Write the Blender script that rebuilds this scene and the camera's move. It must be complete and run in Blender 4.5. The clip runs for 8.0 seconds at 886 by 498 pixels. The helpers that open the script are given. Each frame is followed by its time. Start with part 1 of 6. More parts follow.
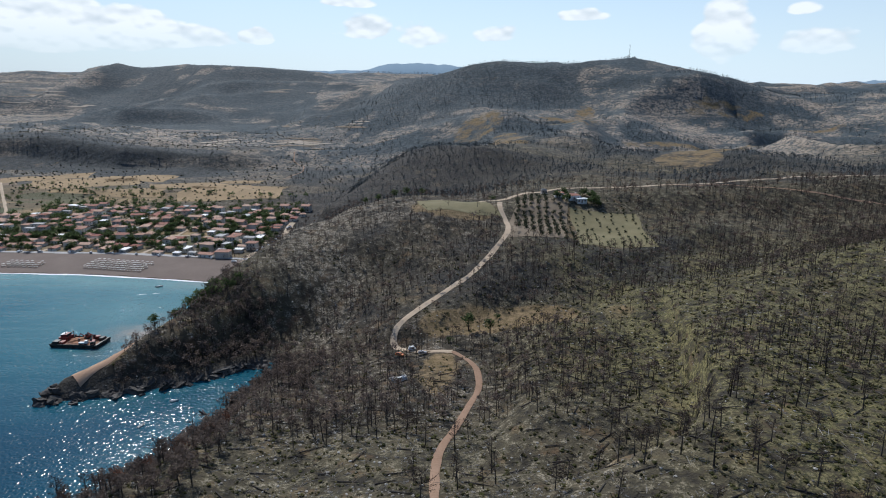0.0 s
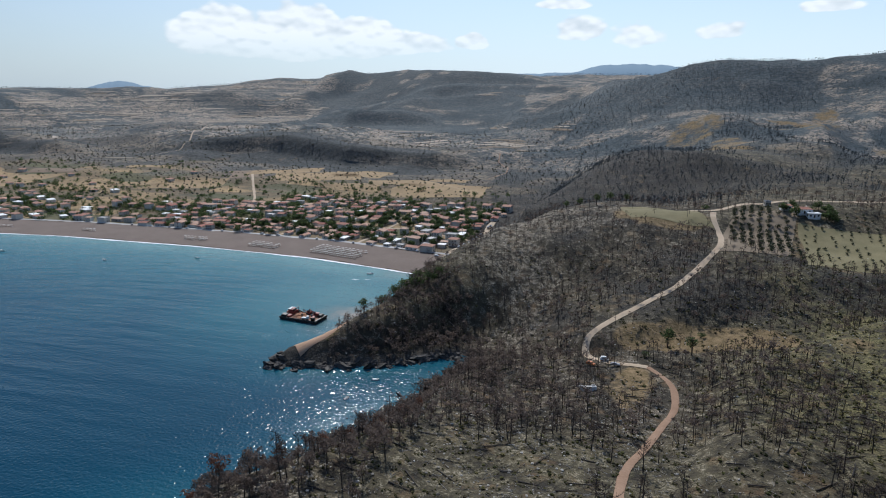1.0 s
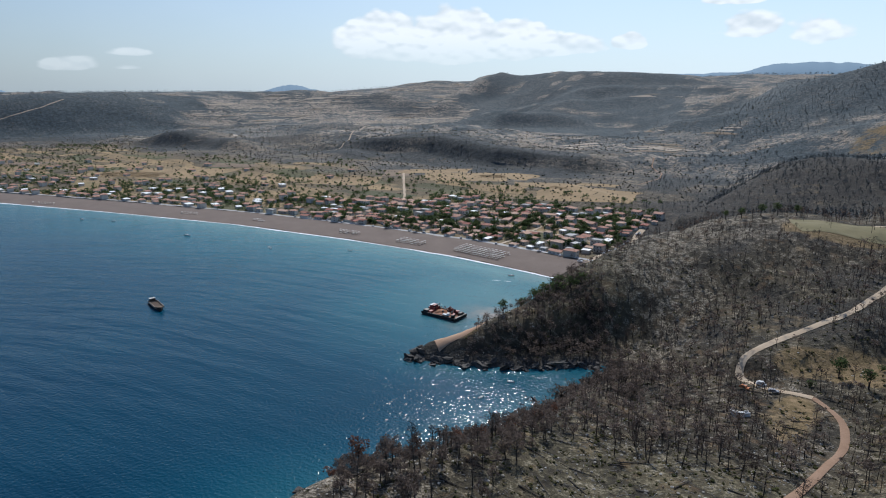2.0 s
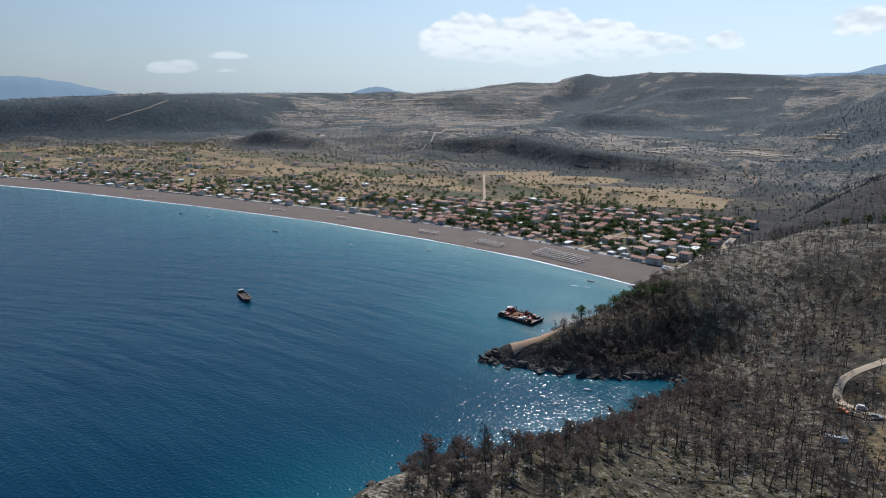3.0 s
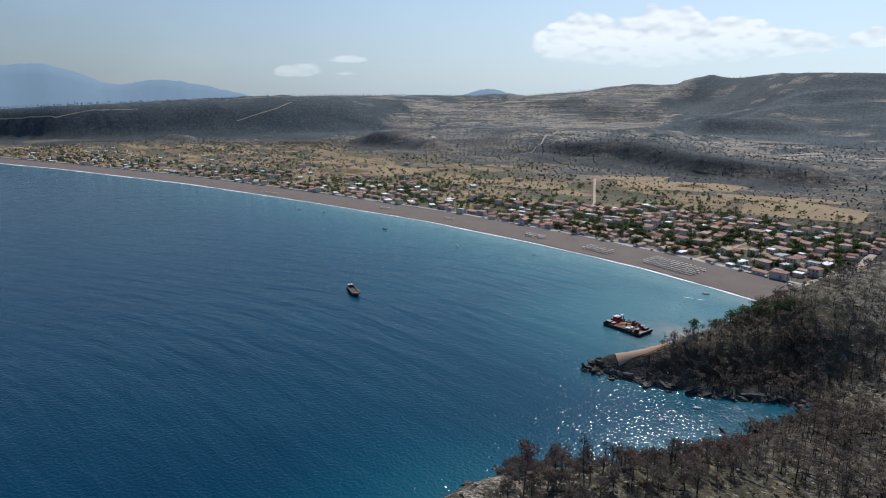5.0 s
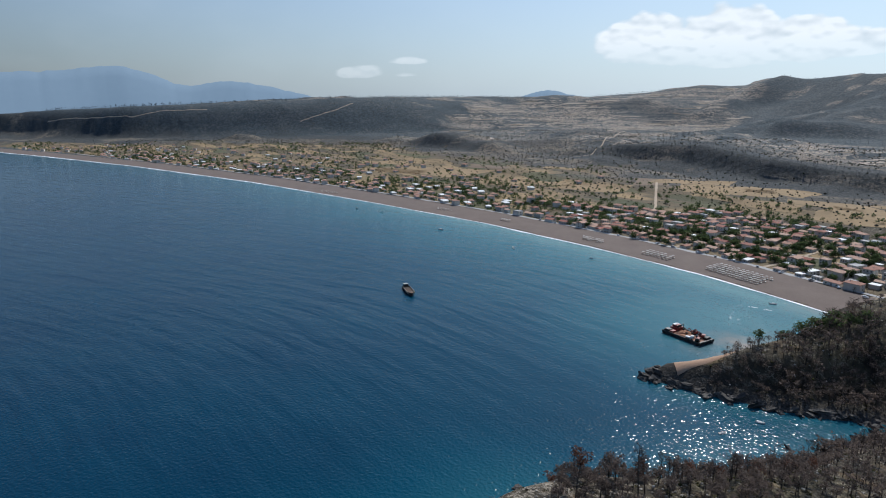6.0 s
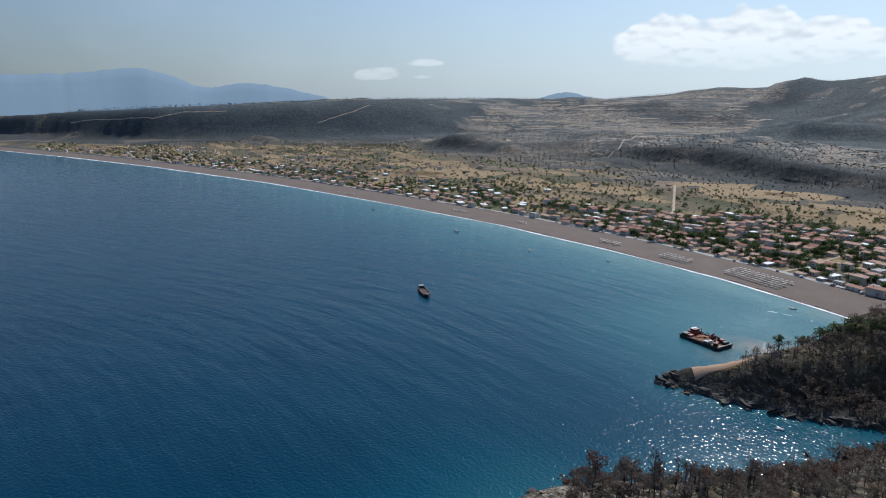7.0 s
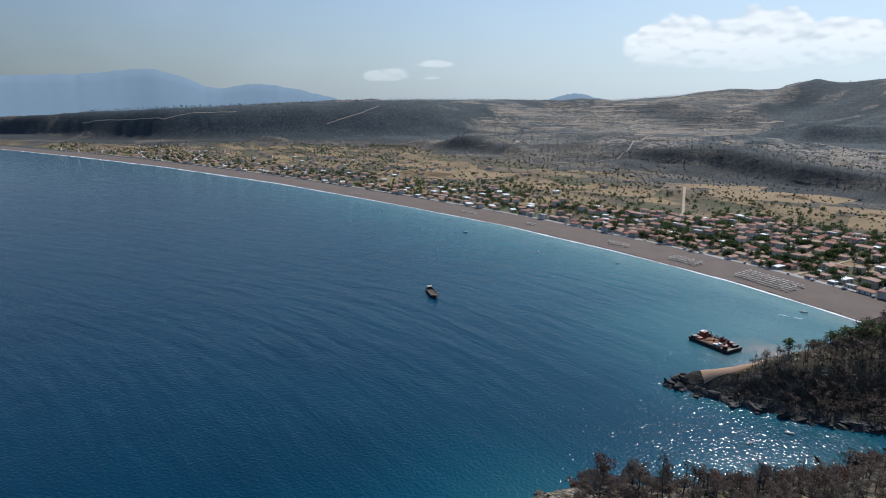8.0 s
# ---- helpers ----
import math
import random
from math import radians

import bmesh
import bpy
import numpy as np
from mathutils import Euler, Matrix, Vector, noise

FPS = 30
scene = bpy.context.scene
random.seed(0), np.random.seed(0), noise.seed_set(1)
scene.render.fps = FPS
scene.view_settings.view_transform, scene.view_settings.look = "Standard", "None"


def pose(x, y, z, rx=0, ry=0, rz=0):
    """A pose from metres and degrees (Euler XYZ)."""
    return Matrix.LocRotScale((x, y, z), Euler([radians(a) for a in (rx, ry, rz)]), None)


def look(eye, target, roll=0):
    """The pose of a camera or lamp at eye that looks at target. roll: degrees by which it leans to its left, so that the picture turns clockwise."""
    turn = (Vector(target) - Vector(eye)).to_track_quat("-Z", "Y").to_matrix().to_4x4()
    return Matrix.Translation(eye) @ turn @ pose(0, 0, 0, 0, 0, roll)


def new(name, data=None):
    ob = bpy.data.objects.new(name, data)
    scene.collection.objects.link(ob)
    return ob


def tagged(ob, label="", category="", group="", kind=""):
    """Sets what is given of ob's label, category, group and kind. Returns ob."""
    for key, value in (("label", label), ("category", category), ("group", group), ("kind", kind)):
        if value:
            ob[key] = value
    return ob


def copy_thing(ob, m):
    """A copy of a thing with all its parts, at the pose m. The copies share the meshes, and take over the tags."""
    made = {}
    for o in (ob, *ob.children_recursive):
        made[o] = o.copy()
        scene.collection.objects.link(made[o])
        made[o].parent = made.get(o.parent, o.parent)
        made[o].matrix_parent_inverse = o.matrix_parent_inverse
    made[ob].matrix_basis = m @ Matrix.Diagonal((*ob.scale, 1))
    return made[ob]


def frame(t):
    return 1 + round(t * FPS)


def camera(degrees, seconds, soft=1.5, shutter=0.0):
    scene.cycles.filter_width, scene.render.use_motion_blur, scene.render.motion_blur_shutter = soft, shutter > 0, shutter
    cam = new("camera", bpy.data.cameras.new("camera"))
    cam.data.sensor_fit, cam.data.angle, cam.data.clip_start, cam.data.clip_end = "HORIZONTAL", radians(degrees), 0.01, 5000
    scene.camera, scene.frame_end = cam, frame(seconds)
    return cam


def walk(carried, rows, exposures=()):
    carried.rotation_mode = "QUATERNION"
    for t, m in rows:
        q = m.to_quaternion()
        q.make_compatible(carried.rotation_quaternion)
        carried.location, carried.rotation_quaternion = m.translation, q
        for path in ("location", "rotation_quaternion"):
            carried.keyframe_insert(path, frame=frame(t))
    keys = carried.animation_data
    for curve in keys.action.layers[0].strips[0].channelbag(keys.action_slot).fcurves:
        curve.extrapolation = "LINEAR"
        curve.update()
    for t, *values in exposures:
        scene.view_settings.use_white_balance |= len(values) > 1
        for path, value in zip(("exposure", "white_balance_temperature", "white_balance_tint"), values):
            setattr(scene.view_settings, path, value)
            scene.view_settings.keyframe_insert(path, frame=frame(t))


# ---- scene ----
cam = camera(70.7, 8.0, 1.05)
EYE = (0.0, 0.0, 140.0)
# seconds, yaw to the left, pitch, roll: the drone hovers and turns
TURN = [(0.0, 0.0, -13.97, 0.46), (0.5, 9.41, -13.92, 0.24), (1.0, 18.51, -13.84, 0.07), (1.5, 25.29, -13.76, -0.02),
        (2.0, 31.9, -13.66, -0.1), (2.2, 34.16, -13.62, -0.1), (3.3, 40.13, -13.48, 0.0), (3.5, 40.55, -13.47, 0.0),
        (4.0, 41.31, -13.45, 0.02), (4.5, 43.56, -13.39, 0.02), (5.0, 49.18, -13.32, 0.05), (5.2, 50.89, -13.3, 0.1),
        (6.3, 54.99, -13.17, 0.18), (6.5, 55.31, -13.13, 0.2), (7.0, 55.9, -13.06, 0.22), (7.5, 56.33, -13.02, 0.27),
        (8.0, 56.68, -12.97, 0.33)]
walk(cam, [(t, pose(*EYE, 0, 0, a) @ pose(0, 0, 0, 90 + b) @ pose(0, 0, 0, 0, 0, c)) for t, a, b, c in TURN],
     [(0.0, 0.17, 5950, 9), (8.0, 0.12, 5950, 9)])

# ---- world, sun ----
SUN_AZIMUTH, SUN_HEIGHT = -27.0, 45.0


def node(nt, kind, links=None, **props):
    n = nt.nodes.new(kind)
    for key, value in props.items():
        setattr(n, key, value)
    for key, value in (links or {}).items():
        if isinstance(value, bpy.types.NodeSocket):
            nt.links.new(value, n.inputs[key])
        else:
            n.inputs[key].default_value = value
    return n


def math_node(nt, op, a, b=0.0, c=0.0, clamp=False):
    return node(nt, "ShaderNodeMath", {0: a, 1: b, 2: c}, operation=op, use_clamp=clamp).outputs[0]


def ramp(nt, value, lo, hi):
    """0 below lo, 1 above hi."""
    return node(nt, "ShaderNodeMapRange", {0: value, 1: lo, 2: hi, 3: 0.0, 4: 1.0}, clamp=True).outputs[0]


def blend(nt, fac, a, b):
    return node(nt, "ShaderNodeMix", {0: fac, 6: a, 7: b}, data_type="RGBA").outputs[2]


def rgb(r, g, b):
    return (r, g, b, 1.0)


def noise_node(nt, vec, scale, detail=3.0, rough=0.55):
    return node(nt, "ShaderNodeTexNoise", {"Vector": vec, "Scale": scale, "Detail": detail, "Roughness": rough}).outputs[0]


def make_world():
    w = bpy.data.worlds.new("sky")
    scene.world = w
    w.use_nodes = True
    nt = w.node_tree
    nt.nodes.clear()
    az0 = radians(SUN_AZIMUTH)
    sky = node(nt, "ShaderNodeTexSky", sky_type="NISHITA", sun_disc=False, sun_elevation=radians(SUN_HEIGHT),
               sun_rotation=radians(SUN_AZIMUTH), altitude=100.0, air_density=1.0, dust_density=0.6, ozone_density=3.0)
    way = node(nt, "ShaderNodeTexCoord").outputs["Generated"]
    xyz = node(nt, "ShaderNodeSeparateXYZ", {0: way})
    az = math_node(nt, "ARCTAN2", xyz.outputs[0], xyz.outputs[1])
    el = math_node(nt, "ARCSINE", xyz.outputs[2])
    flat = node(nt, "ShaderNodeCombineXYZ", {0: az, 1: math_node(nt, "MULTIPLY", el, 1.9), 2: 0.0}).outputs[0]
    low = math_node(nt, "POWER", math_node(nt, "SUBTRACT", 1.0, math_node(nt, "ABSOLUTE", xyz.outputs[2]), clamp=True), 3.6)
    glow = math_node(nt, "MULTIPLY_ADD", math_node(nt, "COSINE", math_node(nt, "SUBTRACT", az, az0 + 0.75)), 0.61, 0.455)
    haze = node(nt, "ShaderNodeMix", {0: 1.0, 6: rgb(6.35, 7.35, 7.95), 7: node(nt, "ShaderNodeCombineXYZ", {0: glow, 1: glow, 2: glow}).outputs[0]}, data_type="RGBA", blend_type="MULTIPLY").outputs[2]
    clear = blend(nt, math_node(nt, "MULTIPLY", low, 0.95), sky.outputs[0], haze)

    def billow(vec):
        """Cauliflower lumps at three sizes, about 0.5 on average."""
        total = math_node(nt, "MULTIPLY", noise_node(nt, vec, 12.0, 6.0, 0.5), 0.62)
        for size, share in ((24.0, 0.26), (52.0, 0.16)):
            cell = node(nt, "ShaderNodeTexVoronoi", {"Vector": vec, "Scale": size, "Smoothness": 0.5}, feature="SMOOTH_F1").outputs["Distance"]
            total = math_node(nt, "ADD", total, math_node(nt, "MULTIPLY", math_node(nt, "SUBTRACT", 0.9, cell), share))
        return total

    puff = billow(flat)
    lit = math_node(nt, "SUBTRACT", puff, billow(node(nt, "ShaderNodeMapping", {0: flat, 1: (0.003, 0.012, 0.0)}).outputs[0]))
    broad = noise_node(nt, flat, 5.0, 2.0, 0.5)
    # heaps of cumulus with flat bases: azimuth, height above the horizon, half width, half height (radians), density
    heap = None
    for a, e, ha, he, thick in ((-0.645, 0.076, 0.085, 0.062, 1.1), (-0.54, 0.075, 0.1, 0.066, 1.2), (-0.445, 0.073, 0.085, 0.052, 1.1), (-0.365, 0.07, 0.08, 0.026, 0.8),
                                (-0.28, 0.075, 0.035, 0.02, 0.9), (-0.52, 0.067, 0.27, 0.022, 0.7), (-0.12, 0.088, 0.06, 0.03, 0.6), (-0.04, 0.08, 0.055, 0.038, 0.65),
                                (0.08, 0.083, 0.055, 0.026, 0.6), (-0.14, 0.128, 0.06, 0.014, 0.6), (0.204, 0.111, 0.045, 0.016, 0.75), (0.4, 0.074, 0.05, 0.075, 1.0),
                                (0.52, 0.066, 0.065, 0.03, 0.75), (0.495, 0.112, 0.026, 0.018, 0.55), (-1.086, 0.042, 0.05, 0.02, 0.5), (-0.997, 0.06, 0.04, 0.012, 0.55), (-1.0, 0.04, 0.04, 0.01, 0.45)):
        dx = math_node(nt, "DIVIDE", math_node(nt, "SUBTRACT", az, a), ha)
        dy = math_node(nt, "DIVIDE", math_node(nt, "SUBTRACT", el, e), he)
        dy = math_node(nt, "ADD", dy, math_node(nt, "MULTIPLY", math_node(nt, "MINIMUM", dy, 0.0), 1.2))
        d2 = math_node(nt, "ADD", math_node(nt, "MULTIPLY", dx, dx), math_node(nt, "MULTIPLY", dy, dy))
        one = math_node(nt, "MULTIPLY", math_node(nt, "SUBTRACT", 1.0, math_node(nt, "SQRT", d2), clamp=True), thick)
        heap = one if heap is None else math_node(nt, "MAXIMUM", heap, one)
    body = math_node(nt, "ADD", math_node(nt, "MULTIPLY", heap, 2.1), math_node(nt, "MULTIPLY", math_node(nt, "SUBTRACT", puff, 0.5), 2.3))
    cloud = math_node(nt, "MULTIPLY", ramp(nt, body, 0.26, 0.5), math_node(nt, "MULTIPLY_ADD", ramp(nt, el, 0.055, 0.092), 0.65, 0.35))
    cloud = math_node(nt, "MULTIPLY", cloud, ramp(nt, heap, 0.0, 0.14))
    wisp = math_node(nt, "MULTIPLY", ramp(nt, math_node(nt, "ADD", broad, math_node(nt, "MULTIPLY", puff, 0.4)), 0.62, 1.0), 0.07)
    bright = blend(nt, ramp(nt, math_node(nt, "ADD", lit, math_node(nt, "MULTIPLY", body, 0.05)), -0.11, 0.09), rgb(6.1, 6.6, 6.9), rgb(8.6, 8.75, 8.7))
    veil = blend(nt, wisp, clear, rgb(7.0, 7.6, 7.9))
    both = blend(nt, math_node(nt, "MULTIPLY", cloud, 0.93), veil, bright)
    back = node(nt, "ShaderNodeBackground", {0: both, 1: 0.1})
    out = node(nt, "ShaderNodeOutputWorld")
    nt.links.new(back.outputs[0], out.inputs[0])


make_world()
sun_data = bpy.data.lights.new("sun", "SUN")
sun_data.energy, sun_data.angle, sun_data.color = 3.6, radians(0.53), (1.0, 0.94, 0.86)
sun = new("sun", sun_data)
az_, el_ = radians(SUN_AZIMUTH), radians(SUN_HEIGHT)
sun.matrix_world = look((math.sin(az_) * math.cos(el_) * 900, math.cos(az_) * math.cos(el_) * 900, math.sin(el_) * 900 + 140), (0, 0, 140))


# ---- materials ----
def material(name, rough=0.8, metal=0.0, spec=0.4):
    m = bpy.data.materials.new(name)
    m.use_nodes = True
    nt = m.node_tree
    nt.nodes.clear()
    bsdf = node(nt, "ShaderNodeBsdfPrincipled", {"Roughness": rough, "Metallic": metal, "Specular IOR Level": spec})
    out = node(nt, "ShaderNodeOutputMaterial")
    nt.links.new(bsdf.outputs[0], out.inputs[0])
    return m, nt, bsdf


def bump(nt, bsdf, height, strength, distance):
    b = node(nt, "ShaderNodeBump", {"Strength": strength, "Distance": distance, "Height": height})
    nt.links.new(b.outputs[0], bsdf.inputs["Normal"])


def plain(name, a, b, scale=1.0, rough=0.8, metal=0.0, spec=0.4, vary=0.0, relief=0.0):
    """A surface that drifts between two colours at two scales, and from piece to piece."""
    m, nt, bsdf = material(name, rough, metal, spec)
    co = node(nt, "ShaderNodeTexCoord").outputs["Object"]
    big, fine = noise_node(nt, co, 0.35 * scale, 2.0), noise_node(nt, co, 4.0 * scale, 4.0, 0.7)
    fac = math_node(nt, "ADD", math_node(nt, "MULTIPLY", big, 0.6), math_node(nt, "MULTIPLY", fine, 0.6))
    col = blend(nt, ramp(nt, fac, 0.35, 0.85), rgb(*a), rgb(*b))
    if vary:
        rnd = node(nt, "ShaderNodeObjectInfo").outputs["Random"]
        col = node(nt, "ShaderNodeHueSaturation", {"Hue": math_node(nt, "MULTIPLY_ADD", rnd, 0.05 * vary, 0.5 - 0.025 * vary),
                                                    "Saturation": math_node(nt, "MULTIPLY_ADD", rnd, -0.5 * vary, 1.0 + 0.25 * vary),
                                                    "Value": math_node(nt, "MULTIPLY_ADD", rnd, 0.9 * vary, 1.0 - 0.45 * vary), "Color": col}).outputs[0]
    nt.links.new(col, bsdf.inputs["Base Color"])
    if relief:
        bump(nt, bsdf, fine, 0.6, relief)
    return m


def island_mat(name, colours, rough=0.9, thin=0.0):
    """For joined stuff: each loose piece takes its own tone between the given colours."""
    m, nt, bsdf = material(name, rough, 0.0, 0.08)
    rnd = node(nt, "ShaderNodeNewGeometry").outputs["Random Per Island"]
    r = node(nt, "ShaderNodeValToRGB", {0: rnd})
    el = r.color_ramp.elements
    el[0].color, el[1].color = rgb(*colours[0]), rgb(*colours[-1])
    for i, c in enumerate(colours[1:-1]):
        e = el.new((i + 1) / (len(colours) - 1))
        e.color = rgb(*c)
    fine = noise_node(nt, node(nt, "ShaderNodeTexCoord").outputs["Object"], 1.2, 3.0)
    col = node(nt, "ShaderNodeHueSaturation", {"Value": math_node(nt, "MULTIPLY_ADD", fine, 0.7, 0.65), "Color": r.outputs[0]}).outputs[0]
    nt.links.new(col, bsdf.inputs["Base Color"])
    if thin:
        through_light = node(nt, "ShaderNodeBsdfTranslucent", {0: col})
        mixed = node(nt, "ShaderNodeMixShader", {0: thin, 1: bsdf.outputs[0], 2: through_light.outputs[0]})
        out = [n for n in nt.nodes if n.type == "OUTPUT_MATERIAL"][0]
        nt.links.new(mixed.outputs[0], out.inputs[0])
    return m


def ground_material():
    m, nt, bsdf = material("burnt_ground", 0.95, 0.0, 0.2)
    co = node(nt, "ShaderNodeTexCoord").outputs["Object"]
    dry = node(nt, "ShaderNodeAttribute", attribute_name="dry").outputs["Fac"]
    green = node(nt, "ShaderNodeAttribute", attribute_name="green").outputs["Fac"]
    farm = node(nt, "ShaderNodeAttribute", attribute_name="farm").outputs["Fac"]
    hill = node(nt, "ShaderNodeAttribute", attribute_name="hill").outputs["Fac"]
    wood = node(nt, "ShaderNodeAttribute", attribute_name="wood").outputs["Fac"]
    rock = node(nt, "ShaderNodeAttribute", attribute_name="rock").outputs["Fac"]
    open_land = node(nt, "ShaderNodeAttribute", attribute_name="open").outputs["Fac"]
    ashy = node(nt, "ShaderNodeAttribute", attribute_name="ashy").outputs["Fac"]
    n400, n90 = noise_node(nt, co, 0.0035, 4.0, 0.6), noise_node(nt, co, 0.014, 5.0, 0.65)
    n20, n5, n1 = noise_node(nt, co, 0.06, 4.0, 0.65), noise_node(nt, co, 0.24, 4.0, 0.7), noise_node(nt, co, 1.1, 3.0, 0.7)
    # charred soil with ash
    base = blend(nt, ramp(nt, n20, 0.38, 0.62), rgb(0.03, 0.026, 0.019), rgb(0.088, 0.072, 0.048))
    speck = noise_node(nt, co, 2.6, 2.0, 0.7)
    ash = math_node(nt, "MULTIPLY", ramp(nt, math_node(nt, "MULTIPLY_ADD", ashy, 0.06, n5), 0.5, 0.6), ramp(nt, math_node(nt, "MULTIPLY_ADD", ashy, 0.02, n1), 0.46, 0.56))
    patch = ramp(nt, math_node(nt, "MULTIPLY_ADD", ashy, 0.06, n20), 0.42, 0.6)
    ash = math_node(nt, "MULTIPLY", math_node(nt, "MULTIPLY", ash, math_node(nt, "MULTIPLY_ADD", patch, 0.7, 0.3)), math_node(nt, "MULTIPLY_ADD", green, -0.65, 1.0))
    base = blend(nt, math_node(nt, "MULTIPLY", ash, 0.95), base, rgb(0.34, 0.295, 0.235))
    base = blend(nt, math_node(nt, "MULTIPLY", ramp(nt, speck, 0.56, 0.66), 0.5), base, rgb(0.02, 0.017, 0.014))
    base = blend(nt, math_node(nt, "MULTIPLY", ramp(nt, noise_node(nt, co, 0.09, 5.0, 0.7), 0.55, 0.66), 0.55), base, rgb(0.15, 0.095, 0.05))
    # green regrowth and straw
    sprout = math_node(nt, "MULTIPLY", green, ramp(nt, math_node(nt, "ADD", n5, math_node(nt, "MULTIPLY", n20, 0.5)), 0.62, 0.86))
    base = blend(nt, math_node(nt, "MULTIPLY", sprout, 0.8), base, blend(nt, ramp(nt, n1, 0.42, 0.58), rgb(0.06, 0.063, 0.022), rgb(0.215, 0.185, 0.075)))
    # far slopes: terraces, scrub and pale clearings, colours paled and blued for haze
    xyz = node(nt, "ShaderNodeSeparateXYZ", {0: co})
    stretched = node(nt, "ShaderNodeCombineXYZ", {0: math_node(nt, "MULTIPLY", xyz.outputs[0], 0.35), 1: math_node(nt, "MULTIPLY", xyz.outputs[1], 0.35), 2: math_node(nt, "MULTIPLY", xyz.outputs[2], 1.8)}).outputs[0]
    terrace = noise_node(nt, stretched, 0.022, 5.0, 0.7)
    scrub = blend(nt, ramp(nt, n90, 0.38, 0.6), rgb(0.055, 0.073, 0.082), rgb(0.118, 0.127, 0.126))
    n8 = noise_node(nt, co, 0.11, 4.0, 0.8)
    zone = ramp(nt, math_node(nt, "ADD", n400, math_node(nt, "MULTIPLY", math_node(nt, "SUBTRACT", n90, 0.5), 0.5)), 0.44, 0.56)
    zone = math_node(nt, "MAXIMUM", math_node(nt, "MULTIPLY", zone, 0.6), open_land)
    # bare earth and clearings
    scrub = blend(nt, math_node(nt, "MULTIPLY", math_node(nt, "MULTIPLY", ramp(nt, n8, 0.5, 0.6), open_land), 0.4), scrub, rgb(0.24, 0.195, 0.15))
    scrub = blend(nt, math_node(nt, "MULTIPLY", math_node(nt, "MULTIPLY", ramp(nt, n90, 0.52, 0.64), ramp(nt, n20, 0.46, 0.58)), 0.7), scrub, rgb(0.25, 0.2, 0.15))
    # terrace edges along the contours
    for pitch, wander in ((0.62, 18.0), (0.27, 11.0)):
        bands = math_node(nt, "SINE", math_node(nt, "ADD", math_node(nt, "MULTIPLY", xyz.outputs[2], pitch), math_node(nt, "MULTIPLY", n90, wander)))
        walls = math_node(nt, "MULTIPLY", ramp(nt, bands, 0.45, 0.85), math_node(nt, "MULTIPLY", ramp(nt, n20, 0.44, 0.54), zone))
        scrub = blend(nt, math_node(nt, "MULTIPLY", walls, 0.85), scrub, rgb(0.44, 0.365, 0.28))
    pale = math_node(nt, "MULTIPLY", ramp(nt, math_node(nt, "ADD", terrace, math_node(nt, "MULTIPLY", n400, 0.55)), 0.74, 0.82), ramp(nt, n8, 0.44, 0.54))
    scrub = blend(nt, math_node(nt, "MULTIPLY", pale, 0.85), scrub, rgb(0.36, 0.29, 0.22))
    # standing burnt woods with ragged edges, haze put into their bluish black
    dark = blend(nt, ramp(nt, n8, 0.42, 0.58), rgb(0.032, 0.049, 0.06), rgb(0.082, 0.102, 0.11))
    ragged = math_node(nt, "MULTIPLY", math_node(nt, "SUBTRACT", n8, 0.5), 0.9)
    stand = ramp(nt, math_node(nt, "ADD", wood, math_node(nt, "ADD", ragged, math_node(nt, "MULTIPLY", math_node(nt, "SUBTRACT", n20, 0.5), 1.2))), 0.35, 0.75)
    scrub = blend(nt, math_node(nt, "MULTIPLY", stand, 0.9), scrub, dark)
    scrub = blend(nt, math_node(nt, "MULTIPLY", ramp(nt, noise_node(nt, co, 0.2, 2.0, 0.75), 0.51, 0.57), 0.75), scrub, rgb(0.036, 0.046, 0.048))
    base = blend(nt, math_node(nt, "MULTIPLY", wood, 0.75), base, blend(nt, ramp(nt, n1, 0.42, 0.6), rgb(0.018, 0.018, 0.019), rgb(0.052, 0.051, 0.049)))
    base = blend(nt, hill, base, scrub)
    # farmed plain
    plots = node(nt, "ShaderNodeTexVoronoi", {"Vector": node(nt, "ShaderNodeMapping", {0: co, 2: (0, 0, 0.12), 3: (0.6, 1.7, 0.0)}).outputs[0], "Scale": 0.021}, distance="CHEBYCHEV")
    tone = node(nt, "ShaderNodeSeparateColor", {0: plots.outputs["Color"]})
    plot = blend(nt, ramp(nt, tone.outputs[0], 0.35, 0.95), rgb(0.15, 0.115, 0.07), rgb(0.34, 0.24, 0.125))
    plot = blend(nt, math_node(nt, "MULTIPLY", ramp(nt, n20, 0.5, 0.62), 0.5), plot, rgb(0.075, 0.073, 0.045))
    plot = blend(nt, math_node(nt, "MULTIPLY", ramp(nt, n5, 0.5, 0.66), 0.6), plot, rgb(0.17, 0.135, 0.085))
    plot = blend(nt, math_node(nt, "MULTIPLY", ramp(nt, tone.outputs[1], 0.66, 0.74), 0.7), plot, blend(nt, ramp(nt, tone.outputs[2], 0.4, 0.6), rgb(0.09, 0.078, 0.058), rgb(0.075, 0.09, 0.045)))
    base = blend(nt, farm, base, plot)
    grass = blend(nt, ramp(nt, n5, 0.4, 0.7), rgb(0.13, 0.095, 0.045), rgb(0.27, 0.19, 0.105))
    base = blend(nt, ramp(nt, math_node(nt, "ADD", dry, math_node(nt, "ADD", math_node(nt, "MULTIPLY", math_node(nt, "SUBTRACT", n20, 0.5), 1.6), math_node(nt, "MULTIPLY", math_node(nt, "SUBTRACT", n90, 0.5), 1.6))), 0.35, 0.75), base, grass)
    stone = blend(nt, ramp(nt, n1, 0.35, 0.65), rgb(0.022, 0.02, 0.018), rgb(0.10, 0.09, 0.078))
    base = blend(nt, rock, base, stone)
